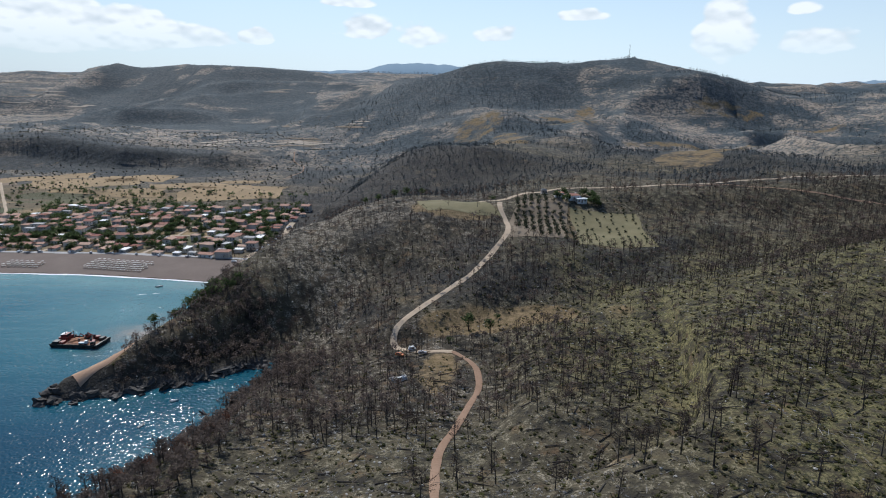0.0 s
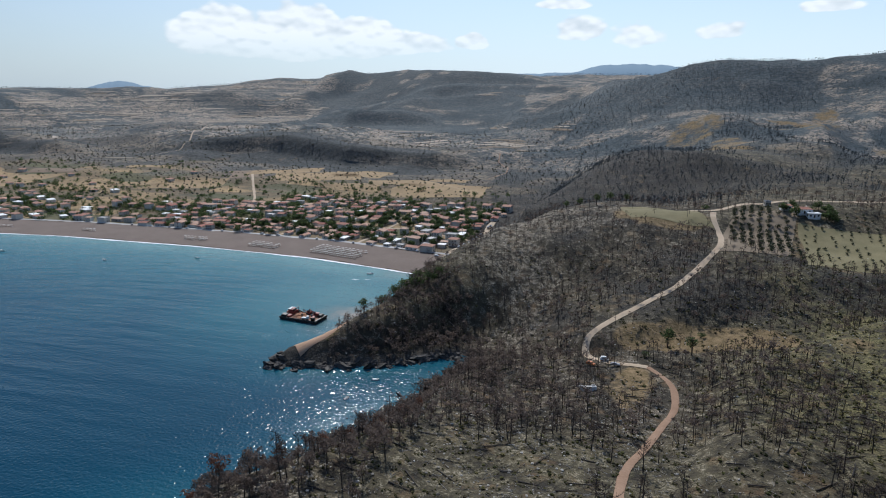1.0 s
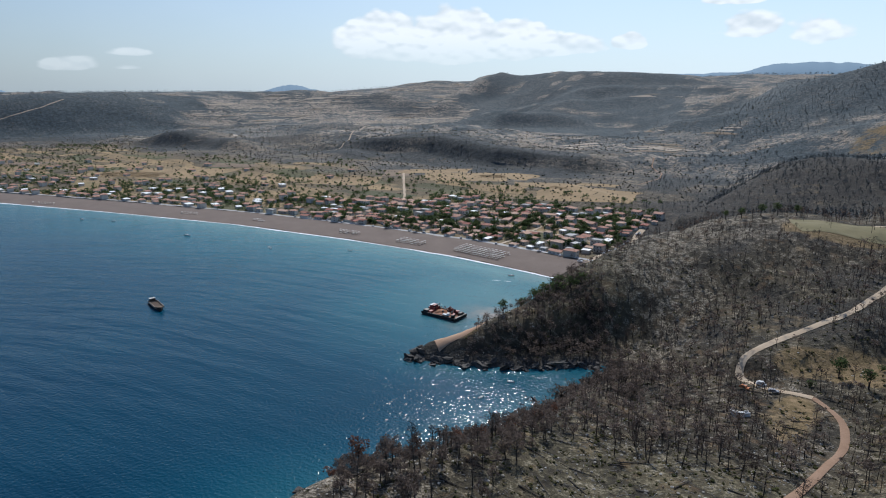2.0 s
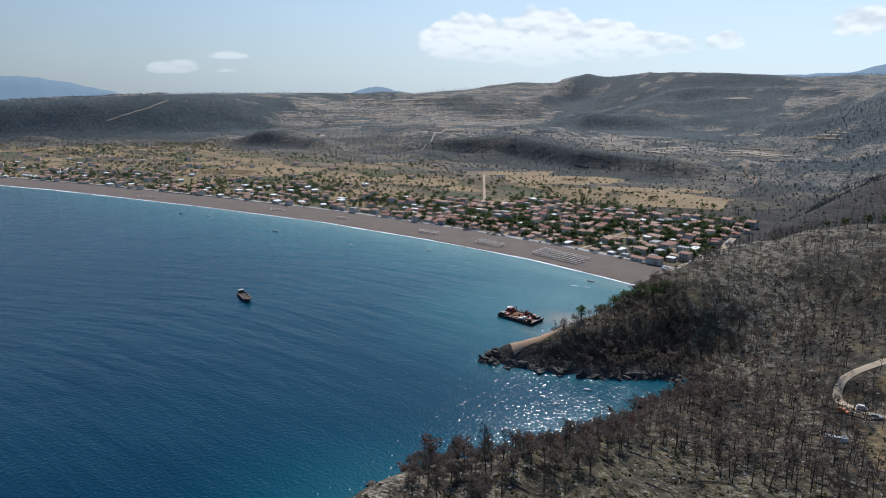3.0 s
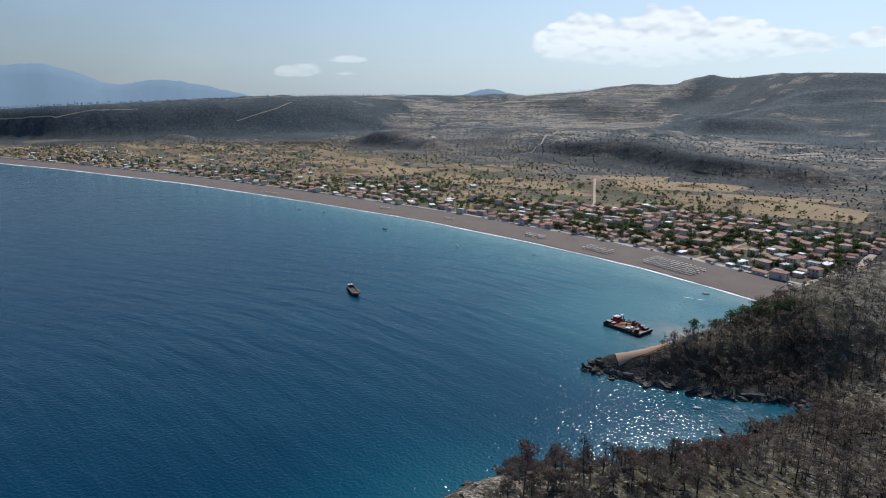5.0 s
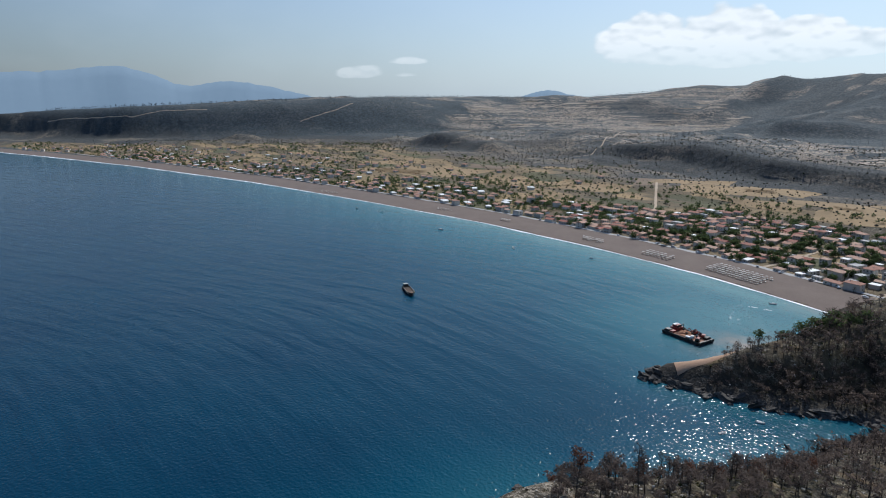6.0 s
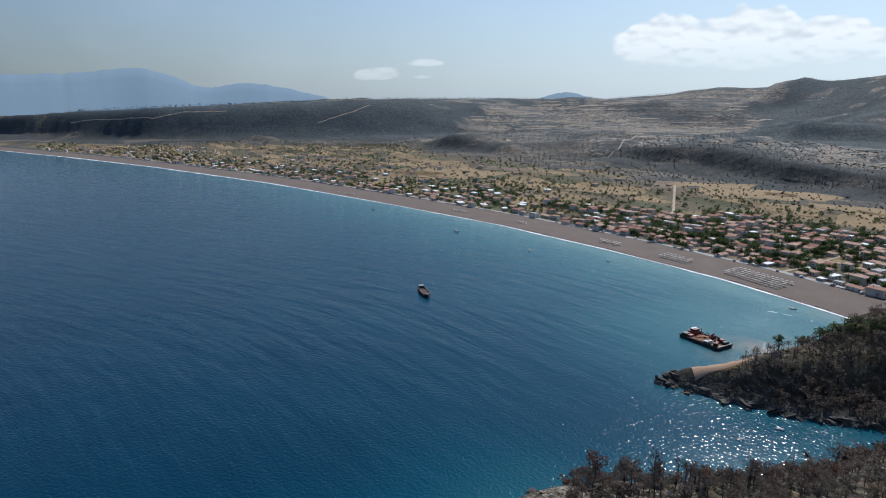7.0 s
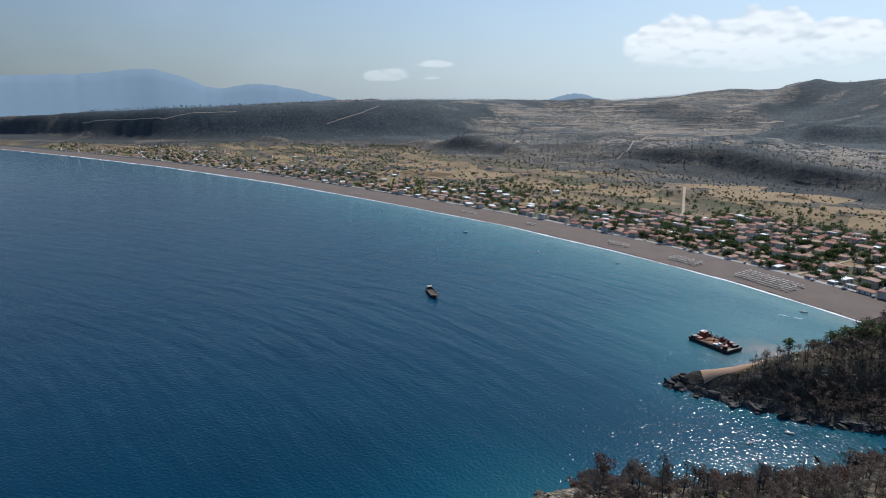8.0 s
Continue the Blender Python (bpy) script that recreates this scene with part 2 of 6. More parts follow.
    nt.links.new(base, bsdf.inputs["Base Color"])
    h = math_node(nt, "ADD", math_node(nt, "MULTIPLY", n5, 1.0), math_node(nt, "MULTIPLY", n1, 0.35))
    bump(nt, bsdf, h, 0.9, 1.2)
    return m


def sea_material():
    m, nt, bsdf = material("sea_water", 0.13, 0.0, 0.25)
    bsdf.inputs["IOR"].default_value = 1.33
    co = node(nt, "ShaderNodeTexCoord").outputs["Object"]
    shallow = node(nt, "ShaderNodeAttribute", attribute_name="shallow").outputs["Fac"]
    n60 = noise_node(nt, co, 0.012, 4.0, 0.6)
    fac = math_node(nt, "ADD", shallow, math_node(nt, "MULTIPLY", math_node(nt, "SUBTRACT", n60, 0.5), 0.25), clamp=True)
    r = node(nt, "ShaderNodeValToRGB", {0: fac})
    el = r.color_ramp.elements
    el[0].position, el[0].color = 0.0, rgb(0.0006, 0.0235, 0.052)
    el[1].position, el[1].color = 1.0, rgb(0.105, 0.225, 0.225)
    for p, c in ((0.3, (0.001, 0.05, 0.086)), (0.62, (0.014, 0.102, 0.133)), (0.85, (0.045, 0.152, 0.172))):
        e = el.new(p)
        e.color = rgb(*c)
    silt = node(nt, "ShaderNodeAttribute", attribute_name="silt").outputs["Fac"]
    n12 = noise_node(nt, co, 0.05, 4.0, 0.6)
    cloudy = math_node(nt, "MULTIPLY", silt, ramp(nt, n12, 0.3, 0.62))
    nt.links.new(blend(nt, cloudy, r.outputs[0], rgb(0.3, 0.24, 0.185)), bsdf.inputs["Base Color"])
    # swell that bends as it comes round into the bay, shorter waves upon it, and chop
    at = node(nt, "ShaderNodeSeparateXYZ", {0: co})
    west = math_node(nt, "SMOOTH_MAX", math_node(nt, "MULTIPLY_ADD", at.outputs[0], -1.0, -390.0), 0.0, 120.0)
    across = math_node(nt, "ADD", at.outputs[1], math_node(nt, "MULTIPLY_ADD", west, 0.47, math_node(nt, "MULTIPLY", at.outputs[0], -0.03)))
    swell = node(nt, "ShaderNodeCombineXYZ", {0: math_node(nt, "MULTIPLY", at.outputs[0], 0.24), 1: across, 2: 0.0}).outputs[0]
    ripple = node(nt, "ShaderNodeCombineXYZ", {0: math_node(nt, "MULTIPLY", at.outputs[0], 0.95), 1: across, 2: 7.0}).outputs[0]
    s1, s2 = noise_node(nt, swell, 0.075, 1.5, 0.5), noise_node(nt, swell, 0.24, 2.0, 0.5)
    chop = noise_node(nt, ripple, 0.7, 1.0, 0.5)
    calm = ramp(nt, noise_node(nt, co, 0.006, 3.0, 0.6), 0.35, 0.65)
    inshore = math_node(nt, "MULTIPLY_ADD", ramp(nt, at.outputs[0], -1500.0, -350.0), 0.75, 0.25)
    seaward = math_node(nt, "MULTIPLY_ADD", ramp(nt, math_node(nt, "MULTIPLY", at.outputs[0], -1.0), 150.0, 330.0), 0.8, 0.2)  # the headland shelters the cove
    small = math_node(nt, "ADD", math_node(nt, "MULTIPLY", s2, math_node(nt, "MULTIPLY", seaward, 0.42)), math_node(nt, "MULTIPLY", chop, math_node(nt, "MULTIPLY_ADD", calm, 0.06, 0.27)))
    h = math_node(nt, "MULTIPLY_ADD", s1, math_node(nt, "MULTIPLY", seaward, 1.3), math_node(nt, "MULTIPLY", small, inshore))
    bump(nt, bsdf, h, 1.0, 1.0)
    return m


M_GROUND, M_SEA = ground_material(), sea_material()
M_SAND = plain("dark_sand", (0.125, 0.094, 0.076), (0.185, 0.142, 0.115), 0.15, 0.95, relief=0.1)
M_FOAM = plain("foam", (0.75, 0.78, 0.8), (0.9, 0.9, 0.9), 0.5, 0.7)
M_FROTH = plain("thin_froth", (0.3, 0.42, 0.44), (0.55, 0.62, 0.63), 0.8, 0.6)
M_DIRT = plain("track_dirt", (0.34, 0.255, 0.17), (0.5, 0.4, 0.29), 0.25, 0.95, relief=0.1)
M_RED_DIRT = plain("red_track_dirt", (0.21, 0.125, 0.075), (0.32, 0.21, 0.14), 0.25, 0.95, relief=0.1)
M_TIP = plain("bare_clay", (0.34, 0.205, 0.125), (0.48, 0.315, 0.205), 0.25, 0.95, relief=0.15)
M_CHAR = plain("charred_bark", (0.016, 0.014, 0.013), (0.06, 0.052, 0.046), 1.0, 0.95, vary=0.5)
M_TWIG = island_mat("burnt_twigs", [(0.036, 0.029, 0.026), (0.074, 0.057, 0.049), (0.12, 0.093, 0.079)], thin=0.35)
M_RUST = island_mat("scorched_needles", [(0.09, 0.045, 0.032), (0.19, 0.095, 0.062), (0.15, 0.09, 0.068)], thin=0.45)
M_TREES = island_mat("burnt_wood", [(0.022, 0.019, 0.018), (0.05, 0.043, 0.038), (0.1, 0.084, 0.072)])
M_LEAF = island_mat("green_leaves", [(0.04, 0.062, 0.028), (0.075, 0.105, 0.042), (0.12, 0.15, 0.066)], thin=0.55)
M_OLIVE = island_mat("olive_leaves", [(0.035, 0.044, 0.025), (0.06, 0.07, 0.042), (0.095, 0.10, 0.065)], thin=0.35)
M_SCORCH = island_mat("scorched_crown", [(0.088, 0.069, 0.058), (0.152, 0.118, 0.099), (0.228, 0.18, 0.148)], thin=0.45)
# burnt grey of the far trees, with distance haze mixed in as blue
M_HAZEWOOD = island_mat("far_wood_hazed", [(0.05, 0.062, 0.068), (0.084, 0.097, 0.101), (0.13, 0.14, 0.139)])
M_SHRUB = island_mat("low_shrubs", [(0.03, 0.034, 0.014), (0.075, 0.078, 0.028), (0.12, 0.105, 0.045), (0.055, 0.047, 0.036)], thin=0.3)
M_STONE = island_mat("pale_stones", [(0.12, 0.108, 0.092), (0.24, 0.22, 0.19), (0.42, 0.395, 0.35)])
M_ROCK = plain("shore_rock", (0.022, 0.02, 0.018), (0.11, 0.098, 0.085), 0.6, 0.85, vary=0.5, relief=0.4)

# ---- the land: break lines of the terrain (x, y, height) ----
BEACH = [(-4400, -900), (-3400, -520), (-2381, -75), (-1906, 120), (-1510, 258), (-1096, 374), (-784, 433), (-570, 466), (-401, 474), (-280, 470), (-229, 462), (-177, 453)]
ROCKY = [(-168, 440), (-158, 400), (-152, 362), (-158, 325), (-170, 296), (-188, 276), (-188, 262), (-164, 266), (-148, 273), (-124, 283), (-106, 298), (-92, 309),
         (-88, 302), (-94, 280), (-102, 250), (-114, 215), (-131, 178), (-148, 152), (-152, 124), (-142, 92), (-132, 50), (-150, -60), (-240, -400), (-300, -900), (-420, -4800)]
COAST = BEACH + ROCKY
LINES = {
    "beach_back": [(-4450, -810, 3), (-3430, -440, 3), (-2420, -5, 3.5), (-1940, 178, 3.5), (-1530, 316, 3.2), (-1110, 430, 3), (-795, 490, 3), (-575, 520, 3), (-400, 528, 3), (-275, 524, 3), (-160, 508, 3)],
    "plain": [(-2400, 200, 9), (-1500, 480, 7), (-900, 620, 7), (-550, 680, 6), (-300, 690, 6), (-170, 660, 7)],
    "hill_foot": [(-3300, -240, 14), (-2600, 110, 15), (-2180, 556, 18), (-1750, 970, 20), (-1330, 1010, 22), (-790, 1020, 22), (-535, 965, 20), (-440, 980, 19), (-300, 930, 18), (-200, 840, 15), (-160, 740, 12)],
    "scarp_top": [(-980, 1130, 40), (-815, 1090, 55), (-722, 1129, 62), (-518, 1038, 52), (-395, 1060, 40)],
    "scarp_foot": [(-945, 1044, 24), (-780, 1000, 23), (-682, 1034, 24), (-474, 950, 20), (-362, 978, 19)],
    "left_hills": [(-3700, -300, 70), (-2998, 105, 92), (-2660, 469, 124), (-2447, 1141, 152), (-2545, 1939, 162)],
    "skyline": [(-2545, 1939, 160), (-2378, 2568, 158), (-2065, 2949, 207), (-1610, 3331, 230), (-1401, 3207, 248), (-1000, 3080, 244), (-704, 3428, 232), (-420, 3470, 246), (-183, 3495, 240), (400, 3600, 230), (1500, 3300, 192), (2600, 2800, 188)],
    "beyond": [(-4600, -300, 30), (-4300, 1100, 40), (-3600, 2700, 60), (-2500, 4100, 90), (-500, 4700, 110), (2000, 4700, 120), (4500, 3500, 120)],
    "east_flank": [(-112, 640, 28), (-55, 720, 49), (10, 807, 78), (38, 950, 97), (150, 1130, 118), (239, 1278, 142), (330, 1480, 185), (463, 1636, 231)],
    "east_ridge": [(106, 1897, 184), (196, 1800, 219), (300, 1760, 219), (380, 1690, 214), (463, 1636, 230), (630, 1633, 174), (850, 1586, 140), (1014, 1487, 142), (1600, 1300, 165), (2600, 900, 170)],
    "east_slope": [(200, 640, 60), (262, 702, 59), (330, 800, 70), (520, 800, 70), (900, 780, 74), (1700, 500, 90)],
    "headland": [(-177, 273, 5), (-168, 283, 8), (-153, 302, 15), (-143, 325, 19), (-135, 345, 23), (-122, 380, 31), (-93, 440, 42), (-55, 478, 52), (-18, 500, 56)],
    "bluff_slope": [(-124, 92, 20), (-129, 105, 15), (-122, 128, 17), (-104, 165, 15), (-95, 198, 11), (-89, 228, 8), (-84, 258, 5)],
    "headland_foot": [(-166, 476, 3), (-150, 530, 4), (-145, 590, 5), (-140, 680, 8)],
    "saddle": [(-18, 500, 56), (20, 502, 55), (46, 500, 56), (97, 531, 61), (196, 556, 63), (369, 585, 68), (620, 610, 72), (1000, 560, 82)],
    "gully": [(-84, 312, 1), (-50, 305, 7), (-16, 297, 14), (20, 308, 16.5), (55, 325, 21), (95, 350, 29), (150, 385, 38), (240, 420, 46), (420, 470, 54)],
    "grove": [(60, 445, 47), (119, 405, 41), (180, 450, 49)],
    "road_side": [(-25, 314, 19), (-4, 345, 25), (19, 370, 33), (47, 440, 46)],
    "near_valley": [(5, 287, 15.5), (16, 267, 16), (15, 243, 18.5), (4, 197, 24.5), (-2, 167, 30), (-2, 145, 36), (0, 100, 44)],
    "near_left": [(-78, 262, 13), (-74, 218, 21), (-74, 182, 29), (-84, 150, 35), (-106, 121, 37), (-104, 60, 44), (-110, -100, 60)],
    "near_right": [(0, 60, 50), (60, 110, 50), (101, 124, 52), (140, 190, 53), (150, 260, 48), (116, 312, 39), (60, 270, 26), (45, 200, 33)],
    "right_hill": [(116, 312, 39), (170, 305, 51), (225, 306, 60), (330, 320, 72), (600, 250, 95)],
    "behind": [(0, 0, 58), (150, -200, 85), (700, -500, 120), (0, -1200, 140), (1500, -1500, 160), (1800, -4500, 150)],
}
FIELDS_DRY = [(25, 322, 42, 15, 10, 1.0), (52, 326, 26, 13, 0, 0.9), (8, 478, 36, 24, 0, 0.9), (80, 458, 34, 46, 0, 0.6), (-2, 262, 11, 30, -5, 0.75), (118, 440, 26, 42, -8, 0.7),
              (300, 775, 45, 85, -25, 0.62), (360, 835, 70, 45, 0, 0.62), (60, 965, 62, 24, -15, 0.6), (105, 930, 40, 22, 0, 0.55), (250, 1290, 70, 20, -25, 0.75), (215, 1150, 40, 50, 0, 0.6),
              (-168, 285, 10, 7, 20, 1.3), (270, 1235, 38, 190, -13, 0.55), (60, 1115, 46, 55, 0, 0.6), (105, 1000, 30, 50, 0, 0.55), (715, 1215, 60, 16, 0, 0.6), (575, 1310, 100, 28, 0, 0.5), (80, 300, 20, 10, 0, 0.5), (420, 1060, 140, 20, 8, 0.7), (620, 1050, 160, 25, -6, 0.7), (700, 820, 120, 16, 5, 0.7)]


# standing burnt woods and open terraced country on the far hills (outlines in plan)
STANDS = [[(-972, 1499), (-1150, 1900), (-1387, 2400), (-1339, 2764), (-981, 2950), (-600, 2950), (-385, 1950), (-385, 1720), (-752, 1800), (-900, 1680)],
          [(-2295, 640), (-2375, 579), (-2750, 450), (-2600, 900), (-2400, 1300), (-2230, 1700), (-2050, 1579), (-1977, 1462), (-1737, 993)],
          [(-1423, 945), (-1475, 985), (-1366, 1080), (-1245, 985)]]
OPEN = [[(-791, 1113), (-1240, 1060), (-1480, 1090), (-2000, 1500), (-2130, 1700), (-1963, 2140), (-1875, 2627), (-1443, 2589), (-1300, 2196), (-1000, 1600)],
        [(-613, 1130), (-766, 1384), (-376, 1636), (-200, 1500), (-230, 1200), (-368, 1070)]]
WOODED = [(-3000, 60), (-2250, 520), (-1850, 980), (-2300, 1250), (-2600, 700), (-2950, 200)]


def along(pts, line):
    """The distance of points from a line, and the line's height at the nearest place."""
    best, high = np.full(len(pts), 1e18), np.zeros(len(pts))
    for a, b in zip(line[:-1], line[1:]):
        a, b = np.array(a, float), np.array(b, float)
        d = b[:2] - a[:2]
        u = np.clip(((pts - a[:2]) @ d) / (d @ d), 0, 1)
        q = ((pts - a[:2] - u[:, None] * d) ** 2).sum(1)
        near = q < best
        best = np.where(near, q, best)
        if len(a) > 2:
            high = np.where(near, a[2] + u * (b[2] - a[2]), high)
    return np.sqrt(best), high


def inside(pts, ring):
    odd = np.zeros(len(pts), bool)
    x, y = pts[:, 0], pts[:, 1]
    for (x0, y0), (x1, y1) in zip(ring, ring[1:] + ring[:1]):
        if y0 != y1:
            odd ^= ((y0 > y) != (y1 > y)) & (x < (x1 - x0) * (y - y0) / (y1 - y0) + x0)
    return odd


LAND = COAST + [(6000, -4800), (6000, 6000), (-6000, 6000), (-6000, -1200)]


def hash2(ix, iy, k):
    v = np.sin(ix * 127.1 + iy * 311.7 + k * 74.7) * 43758.5453
    return v - np.floor(v)


def value_noise(x, y, k=0):
    ix, iy = np.floor(x), np.floor(y)
    fx, fy = x - ix, y - iy
    fx, fy = fx * fx * (3 - 2 * fx), fy * fy * (3 - 2 * fy)
    a, b, c, d = hash2(ix, iy, k), hash2(ix + 1, iy, k), hash2(ix, iy + 1, k), hash2(ix + 1, iy + 1, k)
    return (a + (b - a) * fx) * (1 - fy) + (c + (d - c) * fx) * fy - 0.5


def smooth(v, lo, hi):
    u = np.clip((v - lo) / (hi - lo), 0, 1)
    return u * u * (3 - 2 * u)


def survey(pts):
    """Height and land cover at points (n, 2)."""
    pts = np.asarray(pts, float)
    x, y = pts[:, 0], pts[:, 1]
    total, weight = np.zeros(len(pts)), np.zeros(len(pts))
    dist = {}
    for name, line in LINES.items():
        d, h = along(pts, line)
        dist[name] = d
        w = 1.0 / (d * d + 30.0) ** 1.7
        total, weight = total + w * h, weight + w
    dc, _ = along(pts, COAST)
    db, _ = along(pts, BEACH)
    dr, _ = along(pts, ROCKY)
    w = 1.0 / (dr * dr + 15.0) ** 1.7 + 1.0 / (db * db + 30.0) ** 1.7
    weight = weight + w
    z = total / weight
    ring = [(a, b) for a, b, _ in LINES["beach_back"]] + [(a, b) for a, b, _ in LINES["hill_foot"][::-1]]
    farm = inside(pts, ring).astype(float) * smooth(dist["hill_foot"], 0, 60)
    far = smooth(np.hypot(x, y - 200), 560, 900) * (1 - farm)
    r1 = 1 - np.abs(value_noise(x / 620 + 3, y / 620, 1)) * 2
    r2 = 1 - np.abs(value_noise(x / 260, y / 260 + 7, 2)) * 2
    rough = far * ((r1 - 0.72) * 85 + (r2 - 0.72) * 42 + value_noise(x / 110, y / 110, 3) * 13 + (1 - np.abs(value_noise(x / 150 + 5, y / 210, 9)) * 2 - 0.72) * 44 * smooth(x, 20, 200))
    rough = rough * smooth(dc, 60, 400) * (1 - 0.88 * np.exp(-(np.minimum(np.minimum(dist["skyline"], dist["left_hills"]) / 400, dist["east_ridge"] / 190)) ** 2)) * (1 - 0.9 * np.exp(-(dist["scarp_top"] / 70) ** 2))
    near = (1 - farm) * smooth(dc, 4, 40)
    fine = near * (value_noise(x / 46, y / 46, 4) * 3.2 + value_noise(x / 17, y / 17, 5) * 1.5 + value_noise(x / 7, y / 7, 6) * 0.7)
    lanes = np.minimum(dist["road_side"], dist["near_valley"])
    fine *= 0.35 + 0.65 * smooth(lanes, 3, 16)
    cap = 4.0 + 0.03 * db
    z = z * (1 - farm) + np.minimum(z, cap) * farm
    z = z + rough + fine
    z = z + 3.2 * smooth(dr, 1.0, 6.0) * (dr < db) * smooth(y, 235, 262) * smooth(-x, 88, 105)
    land = inside(pts, LAND)
    z = np.where(land, np.maximum(z, 0.25 + 0.03 * dc), -0.3 - np.minimum(14.0, 0.22 * dc))
    beachy = smooth(db, 0, 75) + (dr < db)
    z = np.where(land & (beachy < 1), np.minimum(z, 0.2 + 0.045 * db), z)
    dry = np.zeros(len(pts))
    for cx, cy, rx, ry, turn, amount in FIELDS_DRY:
        a = radians(turn)
        u, v = (x - cx) * math.cos(a) + (y - cy) * math.sin(a), -(x - cx) * math.sin(a) + (y - cy) * math.cos(a)
        dry = np.maximum(dry, amount * (1 - smooth(np.hypot(u / rx, v / ry), 0.75, 1.1)))
    green = np.clip(0.08 + smooth(x, 0, 115) * 0.92 + value_noise(x / 60, y / 60, 8) * 0.6, 0, 1) * (1 - smooth(y, 330, 480) * 0.7)
    rock = np.where(dr < db, np.exp(-(dr / 9.0) ** 2), 0) * smooth(14 - z, 0, 8)
    wood = smooth(value_noise(x / 120, y / 120, 56) + 0.6 * value_noise(x / 40, y / 40, 57), -0.02, 0.2) * (x > -230) * (y > 540) * (y < 1900) * 0.9
    wood = np.maximum(wood, 1 - smooth(np.minimum(dist["scarp_top"], dist["scarp_foot"]), 24, 46))
    wood = np.maximum(wood, inside(pts, WOODED) * smooth(value_noise(x / 300, y / 300, 65), -0.35, -0.1))
    wood = np.maximum(wood, smooth(value_noise(x / 330, y / 330, 58) + 0.7 * value_noise(x / 90, y / 90, 59), -0.06, 0.16) * (np.hypot(x, y) > 1000) * 0.9)
    warped = pts + np.column_stack([value_noise(x / 130, y / 130, 78), value_noise(x / 130, y / 130, 79)]) * 130 + np.column_stack([value_noise(x / 35, y / 35, 80), value_noise(x / 35, y / 35, 81)]) * 45
    open_land = np.maximum.reduce([inside(warped, o) for o in OPEN]).astype(float)
    wood = wood * (1 - 0.4 * open_land)
    wood = np.maximum(wood, 0.95 * np.maximum.reduce([inside(warped, o) for o in STANDS]) * smooth(value_noise(x / 70, y / 70, 83) + 0.5 * value_noise(x / 200, y / 60, 84), -0.42, -0.2))
    wood = np.maximum(wood, smooth(value_noise(x / 26, y / 26, 71), -0.3, 0.05) * 0.85 * smooth(x, -80, -50) * (1 - smooth(x, 150, 230)) * smooth(y, 325, 350) * (1 - smooth(y, 455, 480)))
    farmed = inside(pts, ring) * smooth(dist["hill_foot"] + 150 * value_noise(x / 130, y / 90, 73) + 60 * value_noise(x / 35, y / 35, 74), 60, 190)
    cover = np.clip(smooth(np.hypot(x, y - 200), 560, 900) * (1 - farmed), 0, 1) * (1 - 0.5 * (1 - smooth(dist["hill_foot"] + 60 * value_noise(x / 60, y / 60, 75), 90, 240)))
    ashy = np.zeros(len(pts))
    for cx, cy, rx, ry, turn in ((-86, 408, 34, 78, 22), (-62, 470, 48, 34, 0), (-104, 112, 26, 22, 0)):
        a = radians(turn)
        u, v = (x - cx) * math.cos(a) + (y - cy) * math.sin(a), -(x - cx) * math.sin(a) + (y - cy) * math.cos(a)
        ashy = np.maximum(ashy, 1 - smooth(np.hypot(u / rx, v / ry) + 0.5 * value_noise(x / 22, y / 22, 76), 0.65, 1.15))
    wood = wood * (1 - 0.7 * ashy)
    return z, {"open": open_land, "ashy": ashy, "wood": wood, "dry": dry, "green": green, "farm": farmed, "hill": cover, "rock": rock}


def height(x, y):
    return float(survey([(x, y)])[0][0])


def steps(lo, hi, mid, fine, grow):
    """Grid lines that lie close together about mid and spread out with distance."""
    side = []
    for end in (lo, hi):
        s, row = 0.0, []
        while s < abs(end - mid):
            s += max(fine, grow * (s - 260) + fine)
            row.append(mid + math.copysign(min(s, abs(end - mid)), end - mid))
        side.append(row)
    return np.array(side[0][::-1] + [mid] + side[1])


def from_arrays(name, verts, faces, mat, smooth_shade=False, slots=None):
    me = bpy.data.meshes.new(name)
    verts, faces = np.asarray(verts, np.float32), np.asarray(faces, np.int32)
    n, k = faces.shape
    me.vertices.add(len(verts))
    me.vertices.foreach_set("co", verts.ravel())
    me.loops.add(n * k)
    me.loops.foreach_set("vertex_index", faces.ravel())
    me.polygons.add(n)
    me.polygons.foreach_set("loop_start", np.arange(0, n * k, k, dtype=np.int32))
    me.polygons.foreach_set("use_smooth", np.full(n, smooth_shade))
    me.update(calc_edges=True)
    for one in (mat if isinstance(mat, (list, tuple)) else [mat]):
        me.materials.append(one)
    if slots is not None:
        me.polygons.foreach_set("material_index", np.asarray(slots, np.int32))
    return me


def grid_faces(nx, ny):
    i = np.arange(nx * ny).reshape(ny, nx)
    return np.stack([i[:-1, :-1], i[:-1, 1:], i[1:, 1:], i[1:, :-1]], -1).reshape(-1, 4)


gx, gy = steps(-4700, 4300, 20, 4.0, 0.0165), steps(-4600, 4780, 270, 4.0, 0.0165)
X, Y = np.meshgrid(gx, gy)
P = np.stack([X.ravel(), Y.ravel()], 1)
Z, cover = survey(P)
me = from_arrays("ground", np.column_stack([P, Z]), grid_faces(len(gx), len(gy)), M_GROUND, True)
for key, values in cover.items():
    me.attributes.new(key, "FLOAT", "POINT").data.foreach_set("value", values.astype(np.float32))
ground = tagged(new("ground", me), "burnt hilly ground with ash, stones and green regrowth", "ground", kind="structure")


